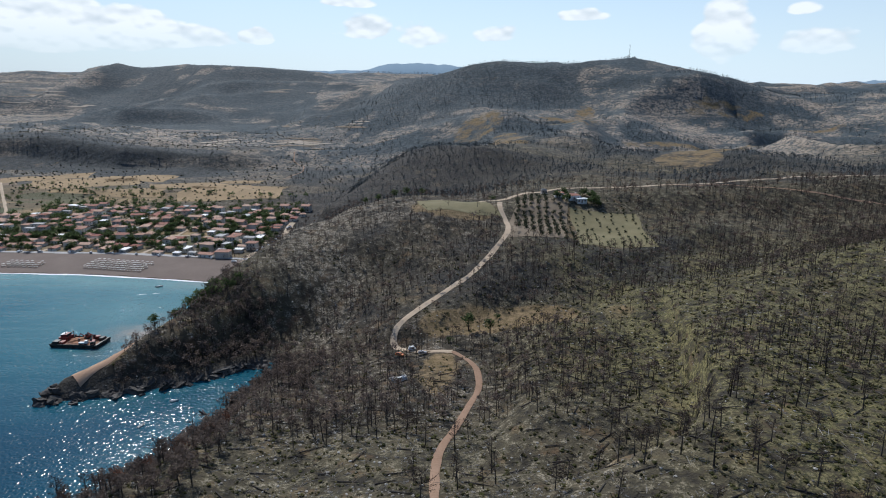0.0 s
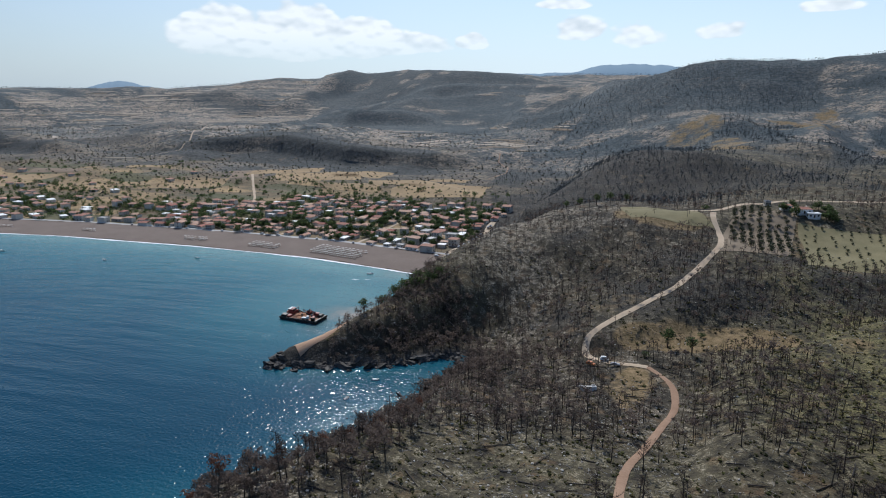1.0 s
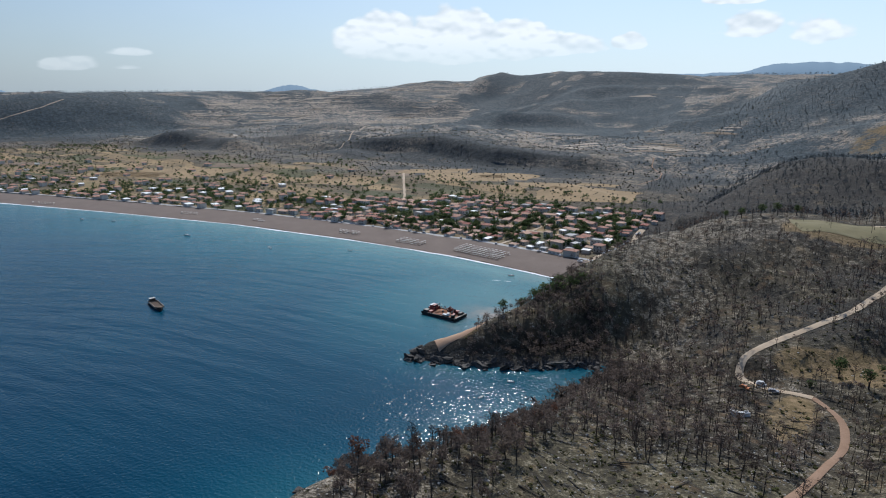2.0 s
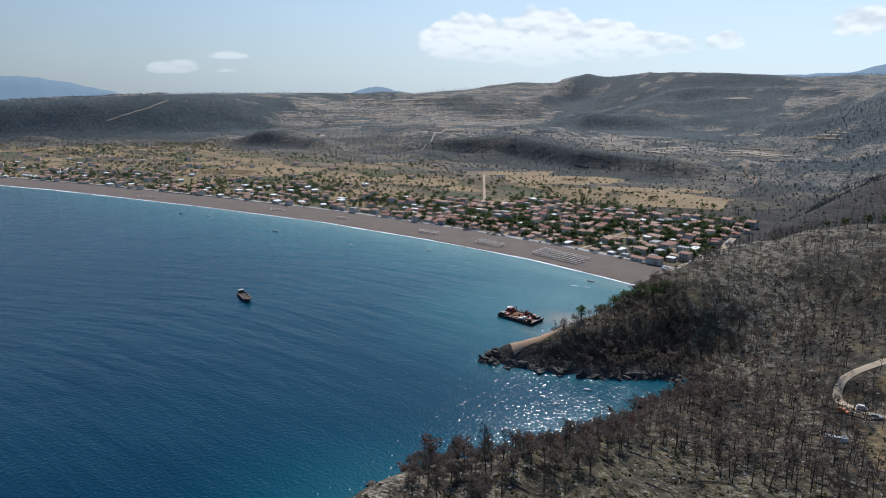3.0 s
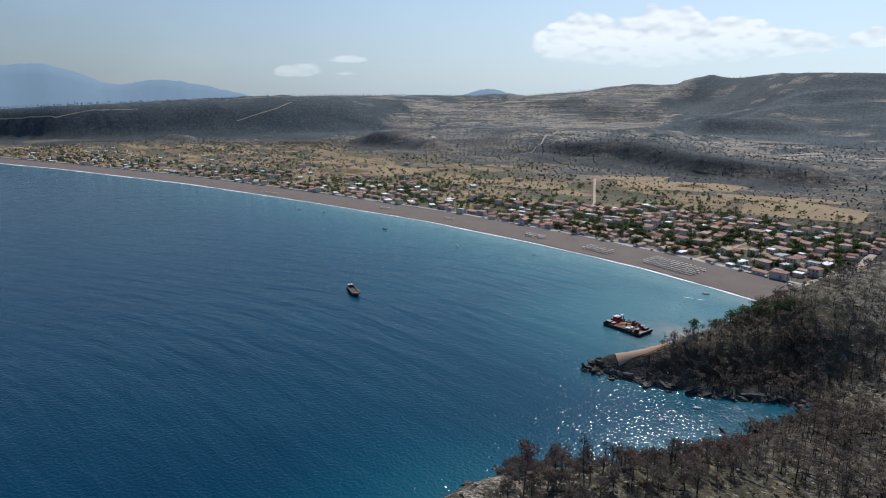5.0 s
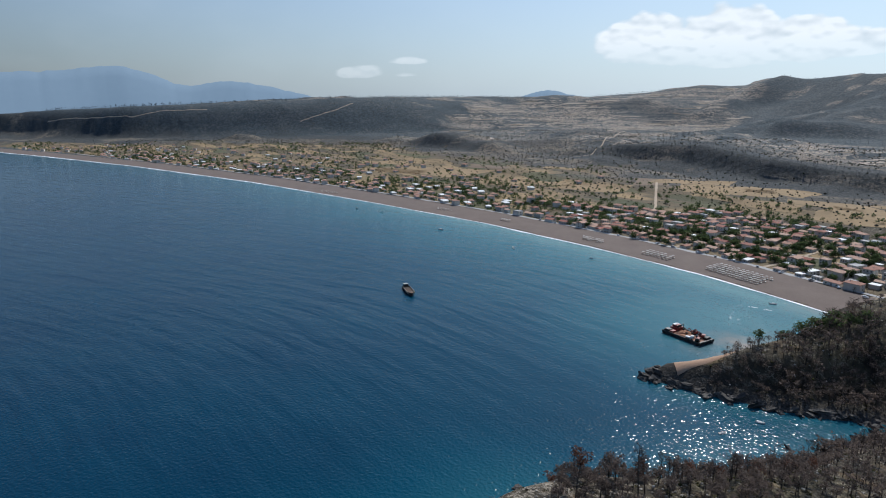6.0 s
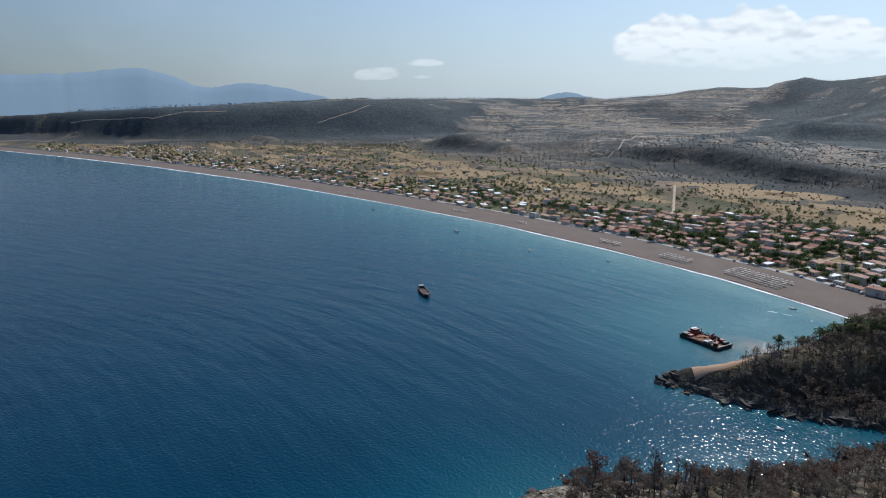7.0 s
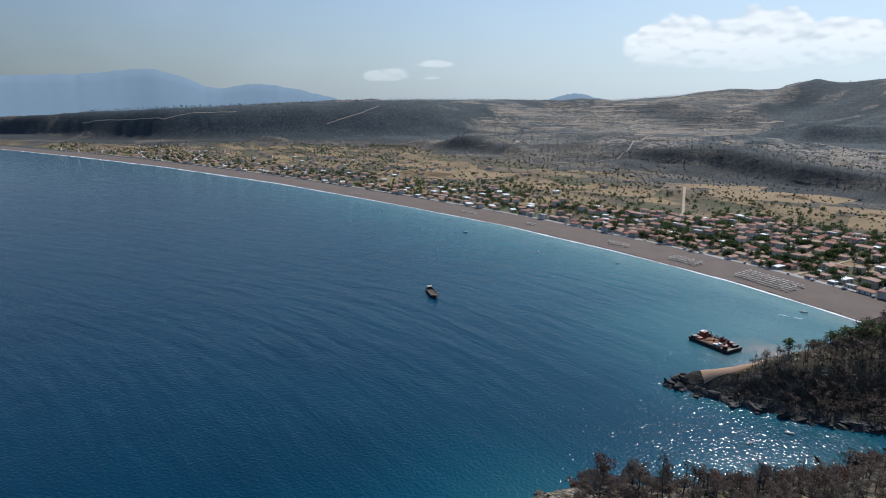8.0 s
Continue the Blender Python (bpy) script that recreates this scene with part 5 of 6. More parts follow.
for x, y, turn, k in homes[:NEAR_HOMES]:
    m = Matrix.Translation((x, y, gz(x, y) + 0.15)) @ Matrix.Rotation(turn, 4, "Z")
    if k in used:
        c = copy_thing(KINDS[k], m)
    else:
        c = KINDS[k]
        c.matrix_basis = m
        used.add(k)
    s = r.uniform(0.7, 1.0)
    c.scale = (s, s, s)
for k in range(12):
    if k not in used:
        KINDS[k].matrix_basis = pose(-600 - 30 * k, 560, gz(-600 - 30 * k, 560))

# the last houses along the far shore, too small to tell apart
far_home = []
for w, d, h, white in ((11, 8, 3.2, 0), (9, 8, 6.0, 0), (13, 8, 3.2, 1)):
    b = Build()
    for (x0, x1, y0, y1, z0, z1, slot) in ((-w / 2, w / 2, -d / 2, d / 2, -1, h, 0), (-w / 2 - 0.4, w / 2 + 0.4, -d / 2 - 0.4, d / 2 + 0.4, h, h + 0.3, 2 if white else 1)):
        k = len(b.v)
        b.v += [(x0, y0, z0), (x1, y0, z0), (x1, y1, z0), (x0, y1, z0), (x0, y0, z1), (x1, y0, z1), (x1, y1, z1), (x0, y1, z1)]
        for f in ((4, 5, 6, 7), (0, 1, 5, 4), (1, 2, 6, 5), (2, 3, 7, 6), (3, 0, 4, 7)):
            b.f += [(k + f[0], k + f[1], k + f[2]), (k + f[0], k + f[2], k + f[3])]
            b.s += [slot, slot]
    if not white:
        k = len(b.v)
        b.v += [(-w / 2 - 0.4, -d / 2 - 0.4, h + 0.3), (w / 2 + 0.4, -d / 2 - 0.4, h + 0.3), (w / 2 + 0.4, d / 2 + 0.4, h + 0.3), (-w / 2 - 0.4, d / 2 + 0.4, h + 0.3), (-w / 4, 0, h + 1.9), (w / 4, 0, h + 1.9)]
        b.f += [(k, k + 1, k + 5), (k, k + 5, k + 4), (k + 2, k + 3, k + 4), (k + 2, k + 4, k + 5), (k + 1, k + 2, k + 5), (k + 3, k, k + 4)]
        b.s += [1] * 6
    far_home.append(b)
q = []
for _ in range(230):
    x = -700 - 1500 * r.random() ** 1.3
    base = np.interp(x, [a for a, _ in BEACH], [b for _, b in BEACH])
    q.append((x, base + 62 + 330 * r.random() ** 1.8))
q = np.array([c for c in q if all((c[0] - a) ** 2 + (c[1] - b) ** 2 > 200 for a, b, *_ in homes)] + [(a, b) for a, b, *_ in homes[NEAR_HOMES:]])
pr = np.random.default_rng(3)
joined("far_houses", far_home, q, pr.uniform(0.8, 1.1, len(q)), pr.normal(-0.25, 0.2, len(q)), pr.choice(3, len(q), p=(0.55, 0.25, 0.2)), [M_WALL, M_TILE, M_WHITE], "scattered small houses far along the shore", "houses")

# trees among the houses
gardens = [leafy_tree(r.uniform(5, 7), r.uniform(6, 8.5), 260, 1.15, 0.2) for _ in range(5)] + [leafy_tree(8.5, 3.0, 160, 0.9, 0.15)]
garden_first = [tree_thing("garden_tree", b, [M_CHAR, M_LEAF], lab, "trees among the houses") for b, lab in
                zip(gardens, ["round dark green tree in a village garden"] * 5 + ["slim dark green cypress in the village"])]
hp = np.array([(a, b) for a, b, *_ in homes])
trees = []
tr = np.random.default_rng(9)
cand = np.concatenate([hp[tr.integers(len(hp), size=4200)] + tr.normal(0, 14, (4200, 2)) + (0, 4), np.column_stack([tr.uniform(-900, -170, 500), tr.uniform(560, 800, 500)])])
free = (along(cand, shore_pts)[0] > 56) & (((hp[None] - cand[:, None]) ** 2).sum(2).min(1) > 34) & (cand[:, 0] < -158) & (ground_at(cand) < 14) & off_road(cand, 1.0)
trees = tr.permutation(cand[free])[:1700]
order = np.argsort(np.hypot(trees[:, 0], trees[:, 1]))
trees = trees[order]
for i, (a, b) in enumerate(trees[:300]):
    k = i if i < 6 else (r.randrange(5) if r.random() < 0.93 else 5)
    m = Matrix.Translation((a, b, gz(a, b))) @ Matrix.Rotation(r.uniform(0, 6.28), 4, "Z")
    t = garden_first[k] if i < 6 else copy_thing(garden_first[k], m)
    t.matrix_basis = m
    t.scale = [r.uniform(0.6, 1.25)] * 3
# hedges, orchards and scrub on the farmed plain
crops = [leafy_tree(4.5, 6.5, 72, 1.3, 0.1, limbs=False) for _ in range(4)]
fp, fr = jitter(-2700, -120, 60, 1060, 13, 91)
z, cov, dc, land = land_info(fp)
rows_ = np.abs(value_noise(fp[:, 0] / 150 + fp[:, 1] / 400, fp[:, 1] / 60, 61))
lush = value_noise(fp[:, 0] / 210, fp[:, 1] / 90, 62) + 0.6 * value_noise(fp[:, 0] / 60, fp[:, 1] / 34, 77)
behind = along(fp, shore_pts)[0]
keep = (cov["farm"] > 0.2) & (behind > 64) & (((hp[None] - fp[:, None]) ** 2).sum(2).min(1) > 60) & (fr.random(len(fp)) < np.clip(np.where(rows_ < 0.045, 0.55, 0.0) + 0.75 * smooth(lush + 0.16 * (behind < 190) + 0.16 * ((behind < 300) & (fp[:, 0] < -600)), 0.04, 0.3) + 0.12 * (z > 12), 0.02, 0.8)) & off_road(fp, 3)
fp = fp[keep]
extra = trees[300:]
allp = np.concatenate([fp, extra])
joined("plain_trees", crops, allp, np.concatenate([fr.uniform(0.3, 1.05, len(fp)), fr.uniform(0.7, 1.3, len(extra))]), fr.uniform(0, 6.28, len(allp)), fr.integers(0, 4, len(allp)), [M_CHAR, M_LEAF], "green hedges, orchard trees and bushes on the plain", "trees")

# low brown scrub between the plots
tuft = []
for _ in range(3):
    b = Build()
    b.v = [(rng.uniform(0.7, 1.3), 0, 0.5), (0, rng.uniform(0.7, 1.3), 0.5), (-rng.uniform(0.7, 1.3), 0, 0.5), (0, -rng.uniform(0.7, 1.3), 0.5), (0, 0, rng.uniform(1.0, 1.6)), (0, 0, -0.3)]
    b.f = [(0, 1, 4), (1, 2, 4), (2, 3, 4), (3, 0, 4), (1, 0, 5), (2, 1, 5), (3, 2, 5), (0, 3, 5)]
    b.s = [0] * 8
    tuft.append(b)
M_SCRUB = island_mat("plain_scrub", [(0.045, 0.046, 0.036), (0.09, 0.08, 0.06), (0.05, 0.066, 0.042)])
sp_, sr_ = jitter(-2300, -100, 200, 1650, 10, 95)
z, cov, dc, land = land_info(sp_)
thin = value_noise(sp_[:, 0] / 90, sp_[:, 1] / 60, 66)
slope = (cov["farm"] < 0.3) & land & (np.hypot(sp_[:, 0], sp_[:, 1]) > 800)
keep = (along(sp_, shore_pts)[0] > 120) & off_road(sp_, 2) & (sr_.random(len(sp_)) < np.where(slope, np.clip(0.55 + thin * 1.0, 0.15, 0.9) * (1 - 0.6 * cov["wood"]), (cov["farm"] > 0.05) * np.clip(0.2 + thin * 1.2 + 0.35 * (z > 11), 0.03, 0.9)))
sp_ = sp_[keep]
joined("scrub", tuft, sp_, sr_.uniform(0.6, 2.0, len(sp_)), sr_.uniform(0, 6.28, len(sp_)), sr_.integers(0, 3, len(sp_)), [M_SCRUB], "low brown and green scrub scattered over the plain and lower slopes", "scrub")

# straw-coloured fields: centre, size, turn
M_STRAW = plain("dry_stubble", (0.2, 0.14, 0.07), (0.34, 0.235, 0.118), 0.12, 0.95)
M_EARTH = plain("ploughed_earth", (0.15, 0.105, 0.07), (0.22, 0.16, 0.105), 0.06, 0.95)
M_MEADOW = plain("pale_meadow", (0.125, 0.112, 0.05), (0.22, 0.185, 0.095), 0.3, 0.95)
M_SOIL = plain("grove_soil", (0.15, 0.115, 0.075), (0.25, 0.195, 0.135), 0.3, 0.95)
PLOTS = [(122, 446, 50, 74, -5), (72, 462, 42, 80, -4), (12, 484, 58, 34, 3), (-575, 900, 140, 50, 30), (-440, 905, 110, 70, 12), (-330, 850, 150, 45, 10), (-250, 850, 70, 40, 0), (-620, 860, 60, 90, 35), (-1070, 640, 190, 60, 22), (-1180, 720, 120, 60, 24),
         (-800, 700, 130, 55, 20), (-730, 745, 90, 40, 20), (-1400, 640, 120, 40, 24), (-400, 800, 90, 45, 5), (-960, 800, 110, 40, 20), (-290, 900, 70, 26, 0), (-840, 880, 90, 30, 15), (-1010, 690, 250, 120, 22), (-500, 865, 150, 90, 25), (-275, 805, 150, 90, 5), (-660, 760, 130, 60, 20)]
for i, (cx, cy, w, d, turn) in enumerate(PLOTS):
    if i > 2:
        w, d = w * 0.85, d * 0.9
    n = 17 if i > 2 else 25
    a, b = np.meshgrid(np.linspace(-w / 2, w / 2, n), np.linspace(-d / 2, d / 2, n))
    skew = 0.25 * math.sin(i * 2.3)
    a = a + skew * b + value_noise(b / 25, a / 25 + i, 63) * (16 if i > 2 else 4)
    b = b + value_noise(a / 30 + i, b / 30, 64) * (16 if i > 2 else 7)
    c, s = math.cos(radians(turn)), math.sin(radians(turn))
    q = np.stack([(cx + a * c - b * s).ravel(), (cy + a * s + b * c).ravel()], 1)
    tagged(new("field", from_arrays("field", np.column_stack([q, ground_at(q) + 0.25]), grid_faces(n, n), (M_MEADOW, M_SOIL, M_MEADOW)[i] if i < 3 else M_EARTH if i in (7, 12, 14) else M_STRAW, True)), ("pale dry meadow with young olive trees", "pale earth of the olive grove", "grassy meadow on top of the ridge")[i] if i < 3 else "dry straw-coloured field on the plain", "field", kind="structure")

# pale terraces on the far slopes: stacks of narrow strips that follow the contours
M_TERRACE = plain("terrace_earth", (0.3, 0.25, 0.19), (0.46, 0.385, 0.3), 0.05, 0.95)


def contour(x, y, length, step=9.0):
    """A line of equal height through a place."""
    line = []
    for way in (-1, 1):
        cx, cy, row = x, y, []
        for _ in range(int(length / 2 / step)):
            gx_, gy_ = gz(cx + 12, cy) - gz(cx - 12, cy), gz(cx, cy + 12) - gz(cx, cy - 12)
            n = math.hypot(gx_, gy_)
            if n < 0.3:
                break
            cx, cy = cx - way * gy_ / n * step, cy + way * gx_ / n * step
            row.append((cx, cy))
        line = row[::-1] + [(x, y)] if way < 0 else line + row
    return np.array(line)


tp, tq = jitter(-2150, 1000, 1060, 3100, 120, 97)
z, cov, dc, land = land_info(tp)
open_ = value_noise(tp[:, 0] / 300, tp[:, 1] / 300, 68)
tp = tp[in_sight(tp) & (cov["farm"] < 0.2) & (tq.random(len(tp)) < np.where(cov["open"] > 0.5, 0.8, np.clip(0.14 + open_ * 0.9 - 0.2 * cov["wood"], 0.0, 0.5)))]
tp = tq.permutation(tp)
made = 0
for i, (cx, cy) in enumerate(tp):
    for j in range(r.randrange(2, 5)):
        line = contour(cx + r.gauss(0, 18), cy + j * r.uniform(13, 24), r.uniform(40, 150))
        if len(line) < 5 or made >= 290 or survey(line)[1]["farm"].max() > 0.2:
            continue
        u = np.linspace(-1, 1, len(line))
        half = (r.uniform(2.4, 6.0) * (1 - u ** 4) * (1 + 0.8 * value_noise(line[:, 0] / 16, line[:, 1] / 16, 69)))[:, None]
        nrm = sides(line)
        q = np.concatenate([line + nrm * half * e for e in (1.0, 0.0, -1.0)])
        tagged(new("terrace_field", from_arrays("terrace_field", np.column_stack([q, ground_at(q) + 0.9]), grid_faces(len(line), 3), (M_SOIL, M_TERRACE, M_TERRACE)[made % 3], True)), "narrow pale terraced plot along the hillside", "field", kind="structure")
        made += 1

# promenade wall behind the sand
line = resample([(a, b) for a, b, _ in LINES["beach_back"][3:]], 5.0)
tagged(new("promenade", ribbon("promenade", line, [2.2, -2.2], [0.75, 0.75], M_CONCRETE, wobble=2.0)), "pale paved walk along the back of the beach", "promenade", kind="structure")

# beach umbrellas in their blocks, with pairs of sunbeds
umb = thing("beach_umbrella", "pale straw beach umbrella standing on the sand", "umbrella", "umbrellas on the beach")
bm = bmesh.new()
top, ring = bm.verts.new((0, 0, 2.65)), [bm.verts.new((math.cos(i * math.pi / 4) * 1.35, math.sin(i * math.pi / 4) * 1.35, 2.1)) for i in range(8)]
under = bm.verts.new((0, 0, 2.5))
for i in range(8):
    bm.faces.new((top, ring[i], ring[(i + 1) % 8]))
    bm.faces.new((under, ring[(i + 1) % 8], ring[i]))
part("canopy", bm_mesh("canopy", bm, M_CANVAS), umb)
part("pole", boxes("pole", M_POLE, (-0.04, 0.04, -0.04, 0.04, -0.4, 2.5)), umb)
bed = Build()
for sx_ in (-0.95, 0.95):
    bed.tube((sx_ - 0.33, -1.0, 0.35), (sx_ - 0.33, 0.5, 0.35), 0.06, 0.06, 3)
    k = len(bed.v)
    bed.v += [(sx_ - 0.35, -1.0, 0.36), (sx_ + 0.35, -1.0, 0.36), (sx_ + 0.35, 0.4, 0.36), (sx_ - 0.35, 0.4, 0.36), (sx_ + 0.35, 0.95, 0.8), (sx_ - 0.35, 0.95, 0.8)]
    bed.f += [(k, k + 1, k + 2), (k, k + 2, k + 3), (k + 3, k + 2, k + 4), (k + 3, k + 4, k + 5)]
    bed.s += [0] * 4
spots = []
# centre x, y, across, deep, turn
for cx, cy, w, d, turn, gap in ((-262, 491, 56, 25, -10, 4.4), (-342, 493, 32, 16, -3, 4.4), (-424, 494, 28, 10, 3, 4.0), (-552, 492, 24, 8, 8, 4.2), (-660, 478, 30, 8, 14, 4.4), (-900, 425, 40, 8, 16, 5.0)):
    c, s = math.cos(radians(turn)), math.sin(radians(turn))
    for i in range(int(w / gap)):
        for j in range(int(d / gap)):
            if r.random() < 0.07:
                continue
            u, v = (i + 0.5) * gap - w / 2 + r.gauss(0, 0.25), (j + 0.5) * gap - d / 2 + r.gauss(0, 0.25)
            spots.append((cx + u * c - v * s, cy + u * s + v * c))


def sand_z(x, y):
    d = along(np.array([(x, y)]), shore_pts)[0][0]
    return max(gz(x, y) + 0.35, float(np.interp(d, (0, 12, 28, 52), (0.12, 1.1, 2.1, 3.1))))


for i, (a, b) in enumerate(spots):
    m = Matrix.Translation((a, b, sand_z(a, b))) @ Matrix.Rotation(r.uniform(0, 1), 4, "Z")
    if i == 0:
        umb.matrix_basis = m
    else:
        copy_thing(umb, m)
sp = np.array(spots)
off = np.array([sand_z(a, b) for a, b in spots]) - ground_at(sp)
joined("sunbeds", [bed], sp, np.ones(len(sp)), np.full(len(sp), math.pi), np.zeros(len(sp), int), [M_WHITE], "rows of white sunbeds under the umbrellas", "sunbeds", off)

# ---- boats ----
M_HULL = plain("black_hull_paint", (0.02, 0.02, 0.022), (0.05, 0.045, 0.04), 0.5, 0.6)
M_RUSTY = plain("rusty_deck", (0.16, 0.07, 0.04), (0.30, 0.16, 0.10), 0.5, 0.85, relief=0.03)
M_CLAY = plain("heaped_clay", (0.26, 0.12, 0.06), (0.40, 0.21, 0.12), 0.8, 0.95, relief=0.1)
M_REDPAINT = plain("red_machine_paint", (0.17, 0.03, 0.025), (0.30, 0.06, 0.045), 0.8, 0.5)
M_STEEL = plain("dark_steel", (0.04, 0.04, 0.042), (0.09, 0.085, 0.08), 1.0, 0.5, 0.7)
M_TYRE = plain("rubber", (0.015, 0.015, 0.015), (0.03, 0.03, 0.03), 2.0, 0.9)


def lump(name, mat, r, h, seed):
    bm = bmesh.new()
    bmesh.ops.create_icosphere(bm, subdivisions=3, radius=1.0)
    for v in bm.verts:
        v.co *= 1 + 0.3 * noise.noise(v.co * 2.0 + Vector((seed, 0, 0)))
        v.co.x, v.co.y, v.co.z = v.co.x * r, v.co.y * r * 0.8, max(v.co.z, 0) * h
    return bm_mesh(name, bm, mat)


def shifted(ob, x, y, z, rz=0.0):
    ob.matrix_basis = pose(x, y, z, 0, 0, rz)
    return ob


def beam(name, mat, a, b, w):
    bld = Build()
    bld.tube(a, b, w, w * 0.8, 6)
    return bld.mesh(name, [mat])


def barge():
    t = thing("work_barge", "black flat work barge loaded with red clay and machines", "barge")
    bm = bmesh.new()
    slab(bm, -14, 14, -6.5, 6.5, -0.8, 1.5)
    for v in bm.verts:
        if v.co.z < 0:
            v.co.x *= 0.92
    part("hull", bm_mesh("hull", bm, M_HULL), t)
    part("deck", boxes("deck", M_RUSTY, (-13.6, 13.6, -6.1, 6.1, 1.5, 1.62)), t, "rusty brown steel deck")
    part("rail", boxes("rail", M_HULL, (-14, 14, -6.5, -6.2, 1.5, 2.1), (-14, 14, 6.2, 6.5, 1.5, 2.1)), t)
    for i, x in enumerate((-12, -6, 0, 6, 12)):
        for y in (-6.75, 6.75):
            part("fender", beam("fender", M_TYRE, (x, y - 0.2, 0.9), (x, y + 0.2, 0.9), 0.7), t, "black tyre fender")
    part("bulwark", boxes("bulwark", M_STEEL, (12.6, 13.8, -6, 6, 1.6, 2.3)), t)
    for i, (x, y, rr_, hh) in enumerate(((-2.5, 1.0, 4.0, 1.6), (3.0, -1.5, 3.6, 1.3), (0, -3.5, 2.6, 0.8), (6.5, 2.0, 2.5, 0.9))):
        shifted(part("clay_mound", lump("clay_mound", M_CLAY, rr_, hh, i * 7), t, "heap of reddish clay"), x, y, 1.6)
    cabin = part("wheelhouse", boxes("wheelhouse", M_REDPAINT, (-12.5, -7.5, -0.5, 5.5, 1.6, 3.6), (-11.8, -8.2, 0.5, 4.8, 3.6, 4.9)), t, "dark red deckhouse")
    part("roof", boxes("roof", M_WHITE, (-11.9, -10.2, 0.4, 4.9, 4.9, 5.05)), cabin, "white roof of the deckhouse")
    for y in (0.8, 2.4, 4.0):
        part("window", boxes("window", M_GLASS, (-8.24, -8.15, y - 0.5, y + 0.5, 3.9, 4.7)), cabin)
    part("mast", beam("mast", M_STEEL, (-10, 2.4, 4.9), (-10, 2.4, 8.0), 0.1), t)
    part("locker", boxes("locker", M_STEEL, (-12.8, -9.5, -5.6, -2.2, 1.6, 3.2)), t, "dark steel locker")
    part("locker", boxes("locker", M_REDPAINT, (-9.0, -6.8, -5.2, -2.0, 1.6, 2.8)), t, "red steel locker")
    part("pump", boxes("pump", M_STEEL, (-6.2, -4.6, 3.4, 5.4, 1.6, 3.0), (-5.8, -5.2, 4.0, 4.8, 3.0, 3.9)), t)
    part("generator", boxes("generator", M_HULL, (10.6, 12.6, 1.0, 4.6, 1.6, 3.6)), t)
    part("gantry", boxes("gantry", M_STEEL, (-7.2, -6.9, -0.2, 0.1, 1.6, 5.6), (-7.2, -6.9, 5.0, 5.3, 1.6, 5.6), (-7.2, -6.9, -0.2, 5.3, 5.4, 5.7)), t)
    for i in range(5):
        part("pipe", beam("pipe", M_RUSTY, (-5 + i * 0.2, -5.6 + i * 0.35, 1.8), (6 + i * 0.3, -5.5 + i * 0.3, 1.8 + 0.05 * i), 0.16), t)
    for x, y in ((12.5, -5.4), (12.5, 5.4), (-13.2, -5.4), (-13.2, 5.6)):
        part("bollard", beam("bollard", M_STEEL, (x, y, 1.6), (x, y, 2.3), 0.28), t)
    return t


def excavator(label):
    t = thing("excavator", label, "excavator", "excavators on the barge")
    for y in (-1.1, 1.1):
        part("track", boxes("track", M_TYRE, (-1.9, 1.9, y - 0.3, y + 0.3, 0, 0.85)), t)
    body = part("body", boxes("body", M_REDPAINT, (-2.0, 1.2, -1.2, 1.2, 0.9, 2.3)), t)
    part("counterweight", boxes("counterweight", M_STEEL, (-2.5, -2.0, -1.2, 1.2, 1.0, 2.2)), body)
    part("cab", boxes("cab", M_GLASS, (0.2, 1.5, 0.2, 1.2, 2.3, 3.3), (-0.1, 0.2, 0.2, 1.2, 2.3, 3.4)), t, "dark glazed cab")
    part("boom", beam("boom", M_REDPAINT, (1.0, -0.3, 1.8), (4.0, -0.3, 4.6), 0.28), t)
    part("stick", beam("stick", M_REDPAINT, (4.0, -0.3, 4.6), (5.6, -0.3, 2.2), 0.2), t)
    part("bucket", boxes("bucket", M_STEEL, (5.1, 6.0, -0.8, 0.2, 1.2, 2.2)), t, "steel bucket")
    return t


b_at = pose(-206, 332, 0, 0, 0, -4)
shifted(barge(), -206, 332, 0, -4)
for i, (x, y, turn) in enumerate(((7.5, 3.2, 200), (9.6, -3.4, 120), (1.5, 4.0, 260))):
    e = excavator("red tracked excavator standing on the barge deck")
    e.matrix_basis = b_at @ pose(x, y, 1.62, 0, 0, turn)
dump = thing("pickup", "small white lorry parked on the barge deck", "lorry")
part("body", boxes("body", M_WHITE, (-2.4, 2.4, -0.95, 0.95, 0.5, 1.2)), dump)
part("cab", boxes("cab", M_WHITE, (0.8, 2.3, -0.95, 0.95, 1.2, 2.2)), dump)
for x in (-1.5, 1.5):
    for y in (-0.95, 0.95):
        part("wheel", beam("wheel", M_TYRE, (x, y - 0.12, 0.4), (x, y + 0.12, 0.4), 0.4), dump)
dump.matrix_basis = b_at @ pose(5.0, -4.6, 1.9, 0, 0, 10)


